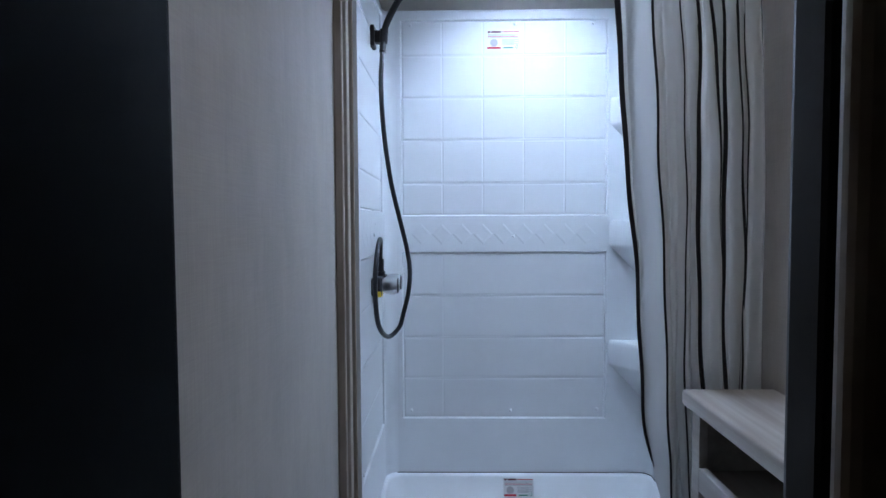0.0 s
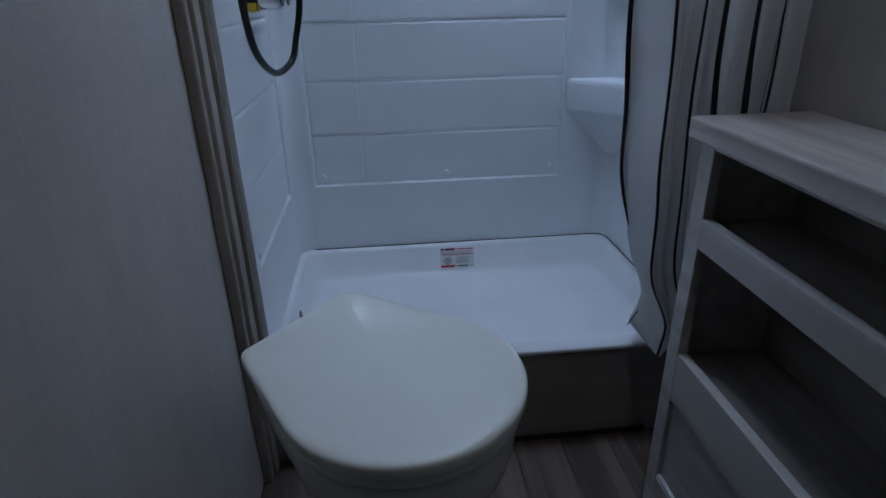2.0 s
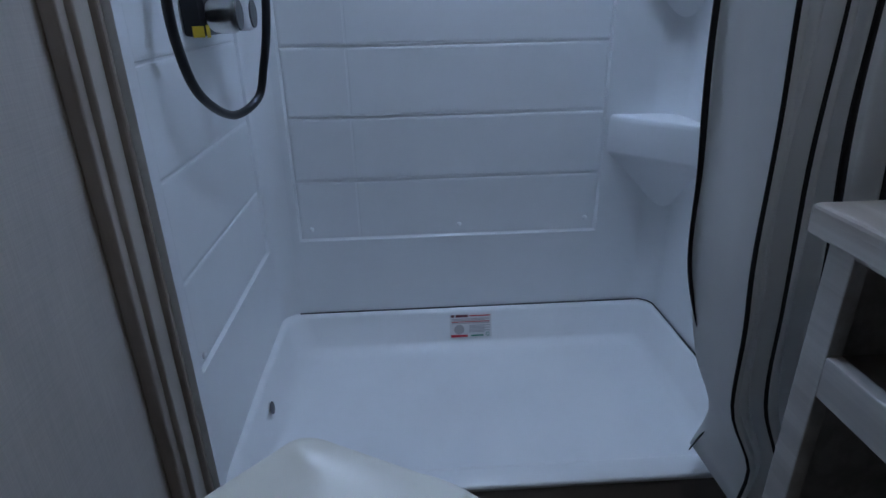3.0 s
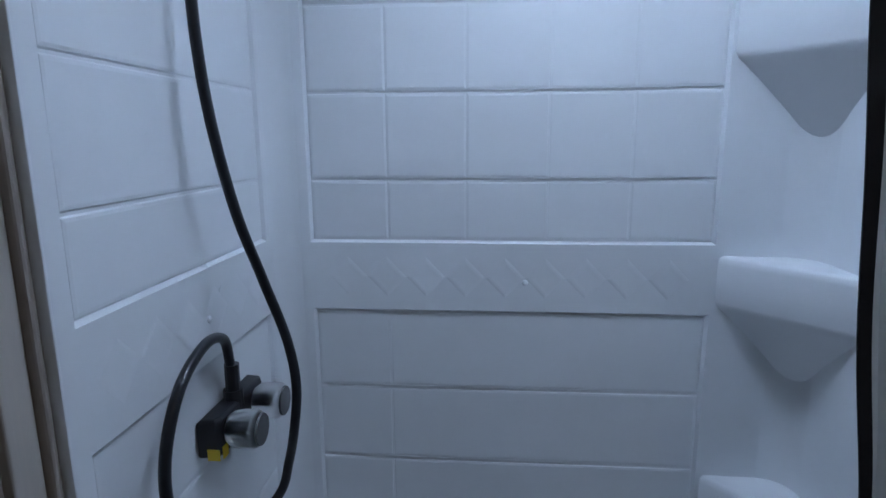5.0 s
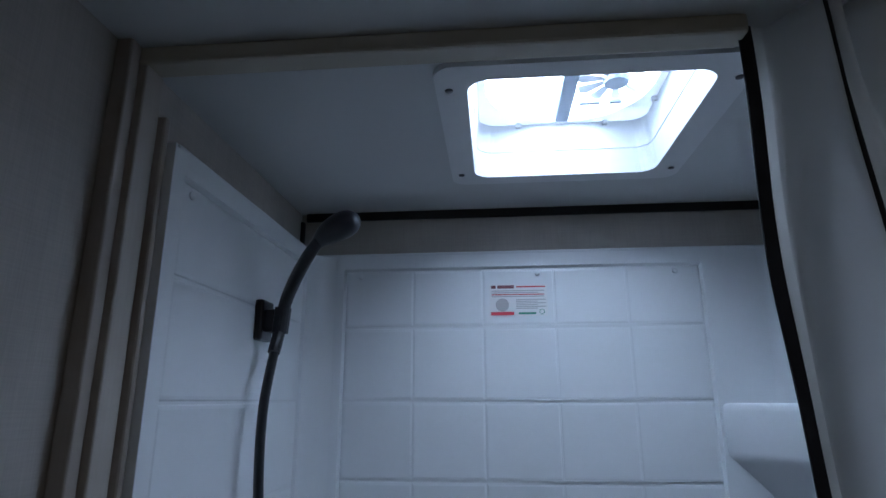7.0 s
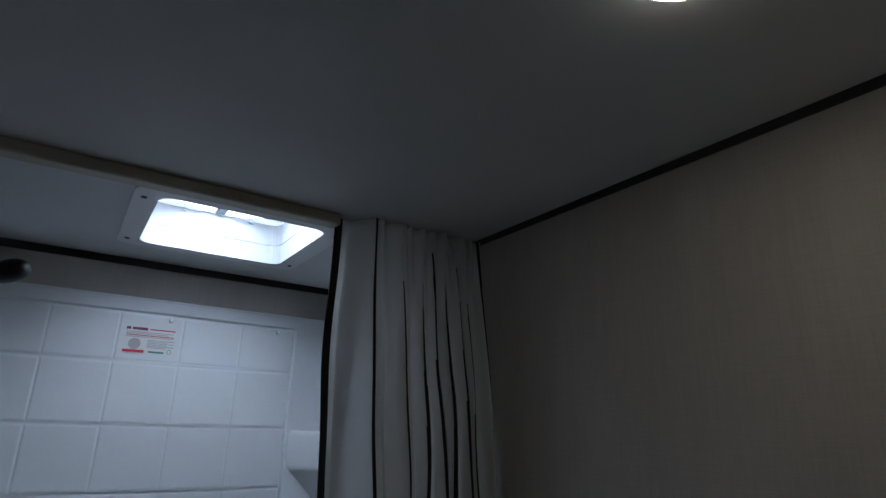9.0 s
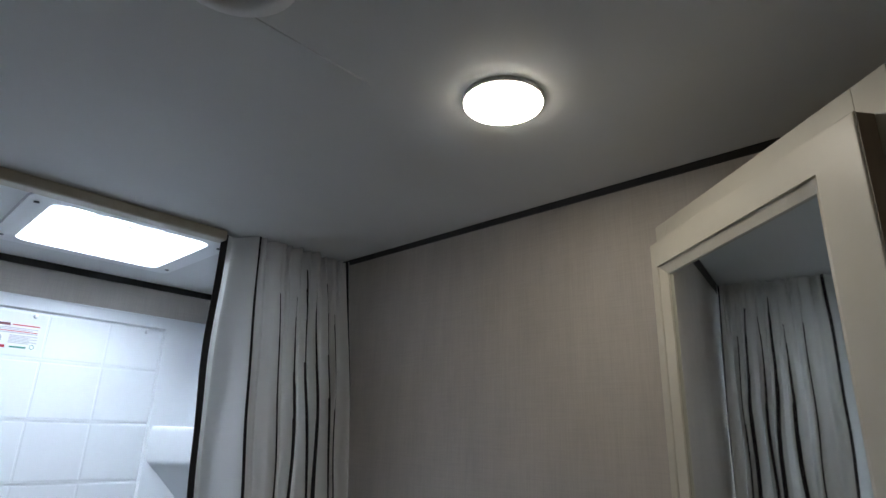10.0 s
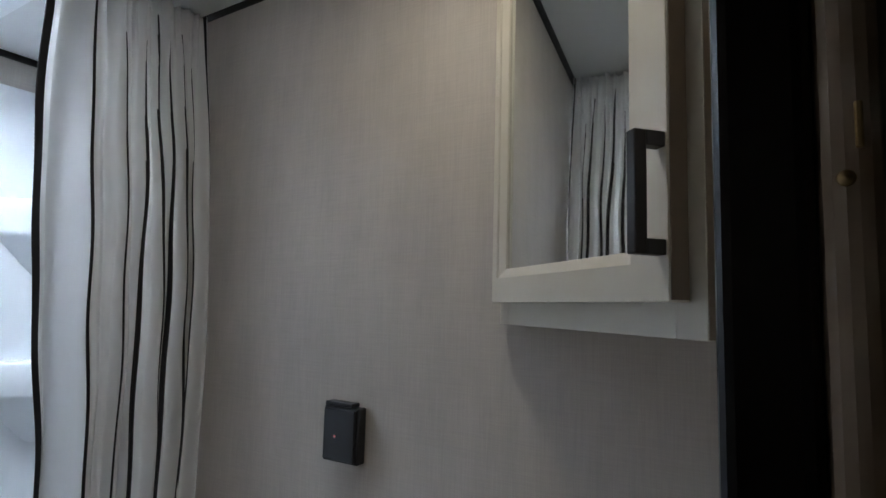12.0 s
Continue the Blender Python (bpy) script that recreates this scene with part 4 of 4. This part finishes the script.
def bead(poly):
    """A sloping bead round the glass: outer corners proud, inner corners down on the mirror."""
    bm = bmesh.new()
    (a, c), (b, d), (e, g), (h, k) = poly
    top = [bm.verts.new((x, -0.0352, z)) for x, z in ((a, c), (b, d))] + [bm.verts.new((x, -0.0290, z)) for x, z in ((e, g), (h, k))]
    low = [bm.verts.new((x, -0.0262, z)) for x, z in poly]
    bm.faces.new(top)
    bm.faces.new(low[::-1])
    for i in range(4):
        bm.faces.new((top[i], low[i], low[(i + 1) % 4], top[(i + 1) % 4]))
    bm.transform(MR)
    bmesh.ops.recalc_face_normals(bm, faces=bm.faces[:])
    return part("mirror_bead", bm, CREAM, mdoor)


for poly in (((G0, K0), (G0, K1), (G0 + BW, K1 - BW), (G0 + BW, K0 + BW)), ((G1, K0), (G1, K1), (G1 - BW, K1 - BW), (G1 - BW, K0 + BW)),
             ((G0, K0), (G1, K0), (G1 - BW, K0 + BW), (G0 + BW, K0 + BW)), ((G0, K1), (G1, K1), (G1 - BW, K1 - BW), (G0 + BW, K1 - BW))):
    bead(poly)
front("edge_band", MD1 + 0.0002, MD1 + 0.0016, -0.0365, -0.019, DZ0 + 0.002, DZ1 - 0.002, 0.0005, EDGETAN, mdoor, "tan edge band", m=MR)
bar_handle(0.383, 1.371, 1.474, -0.038, mdoor, MR, 0.030)

# ---- outlet ----
outlet = thing("wall_outlet", (W, 1.210, 1.062), "black power outlet box with a tiny red light", "power outlet")
part("box", box(W - 0.022, W - 0.0005, 1.172, 1.248, 1.062, 1.154, 0.003), BLACKPLASTIC, outlet)
part("cover", box(W - 0.027, W - 0.0222, 1.176, 1.244, 1.066, 1.150, 0.002), BLACKPLASTIC, outlet)
part("hinge_lip", box(W - 0.025, W - 0.004, 1.184, 1.244, 1.1542, 1.161, 0.002), BLACKPLASTIC, outlet)
part("status_light", lathe([(0.0025, 0), (0.002, 0.0012), (0.0, 0.0014)], Matrix.Translation((W - 0.0270, 1.218, 1.105)) @ Matrix.Rotation(radians(-90), 4, "Y"), 10), REDLED, outlet, "tiny red light")

# ---- pieces ----
JT = 0.0016
TZ = [1.842, 1.722, 1.581, 1.438, 1.290, 1.178]
TXS = [0.080, 0.222, 0.361, 0.501, 0.641, 0.786]


def tiles(parent, name, xs, zs, place, joint=(), inset=0.0052):
    cache = {}
    for zi, (zt, zb) in enumerate(zip(zs, zs[1:])):
        for xi, (a, b) in enumerate(zip(xs, xs[1:])):
            l = a + (inset if xi == 0 else 0)
            r = b - (inset if xi == len(xs) - 2 else 0)
            t = zt - (inset if zi == 0 else JT)
            d = zb + (inset if zi == len(zs) - 2 else JT)
            key = (round(r - l, 4), round(t - d, 4), 1.0 if xi == 0 else joint[xi - 1], 1.0 if xi == len(xs) - 2 else joint[xi])
            if key not in cache:
                cache[key] = tile_mesh(name, *key)
            ob = new(name, cache[key])
            ob.parent = parent
            ob.matrix_basis = Matrix.Translation(-BASE[parent.name]) @ place((l + r) / 2, (t + d) / 2)
            BASE[ob.name] = BASE[parent.name]


def on_back(u, v):
    return Matrix.Translation((u, 2.2999, v))


def on_left(u, v):
    return Matrix.Translation((SX0 - 0.0064, u, v)) @ Matrix.Rotation(radians(90), 4, "Z")


tiles(back, "tile", TXS, TZ, on_back, (0.42, 0.42, 0.12, 0.25))
tiles(back, "tile", [0.080, 0.222, 0.784], [1.055, 0.903, 0.757, 0.615, 0.472], on_back, (0.10,))
tiles(left, "tile", [1.775, 2.235], [1.842, 1.722, 1.581, 1.438, 1.295, 1.190], on_left)
tiles(left, "tile", [1.775, 2.235], [1.062, 0.920, 0.770, 0.620, 0.472], on_left)

# embossed diamond lattice in the band: low ridges that cross, each diamond slightly pillowed


def diamond_mesh(w, h):
    bm = bmesh.new()
    rings = []
    for k, y in ((1.0, 0.0), (0.86, -0.0006), (0.72, -0.0008), (0.50, -0.0006), (0.0, -0.0005)):
        rings.append([bm.verts.new((sx * w / 2 * k, y, sz * h / 2 * k)) for sx, sz in ((1, 0), (0, 1), (-1, 0), (0, -1))] if k else [bm.verts.new((0, y, 0))])
    for p, q in zip(rings, rings[1:]):
        for i in range(4):
            bm.faces.new((p[i], p[(i + 1) % 4], q[(i + 1) % 4], q[i]) if len(q) > 1 else (p[i], p[(i + 1) % 4], q[0]))
    bmesh.ops.recalc_face_normals(bm, faces=bm.faces[:])
    me = bpy.data.meshes.new("diamond")
    bm.to_mesh(me)
    bm.free()
    me.materials.append(ACRYL)
    return me


DM = diamond_mesh(0.0705, 0.074)
for k in range(9):
    for parent, m in ((back, Matrix.Translation((0.148 + 0.0705 * k, 2.2934, 1.116))), (left, Matrix.Translation((SX0 + 0.0001, 1.83 + 0.0705 * k, 1.126)) @ Matrix.Rotation(radians(90), 4, "Z"))):
        if parent is left and k > 5:
            continue
        ob = new("diamond", DM)
        ob.parent = parent
        ob.matrix_basis = Matrix.Translation(-BASE[parent.name]) @ m

# floor planks
PW = 0.112
rng = random.Random(11)
pc = {}
for i in range(16):
    x = -0.58 + i * PW
    y = -1.18 - rng.uniform(0, 0.7)
    while y < 1.75:
        ln = rng.choice((1.15, 1.3, 1.5))
        a, b = max(y, -1.19), min(y + ln, 1.7505)
        if b - a > 0.02:
            key = round(b - a, 3)
            if key not in pc:
                bm = box(0.0003, PW - 0.0003, 0.0003, b - a - 0.0003, -0.0045, 0.0, 0.0008, 1)
                me = bpy.data.meshes.new("plank")
                bm.to_mesh(me)
                bm.free()
                me.materials.append(FLOORWOOD)
                pc[key] = me
            ob = new("plank", pc[key])
            ob.parent = floor_base
            ob.location = Vector((x, a, 0)) - BASE["floor"]
        y += ln
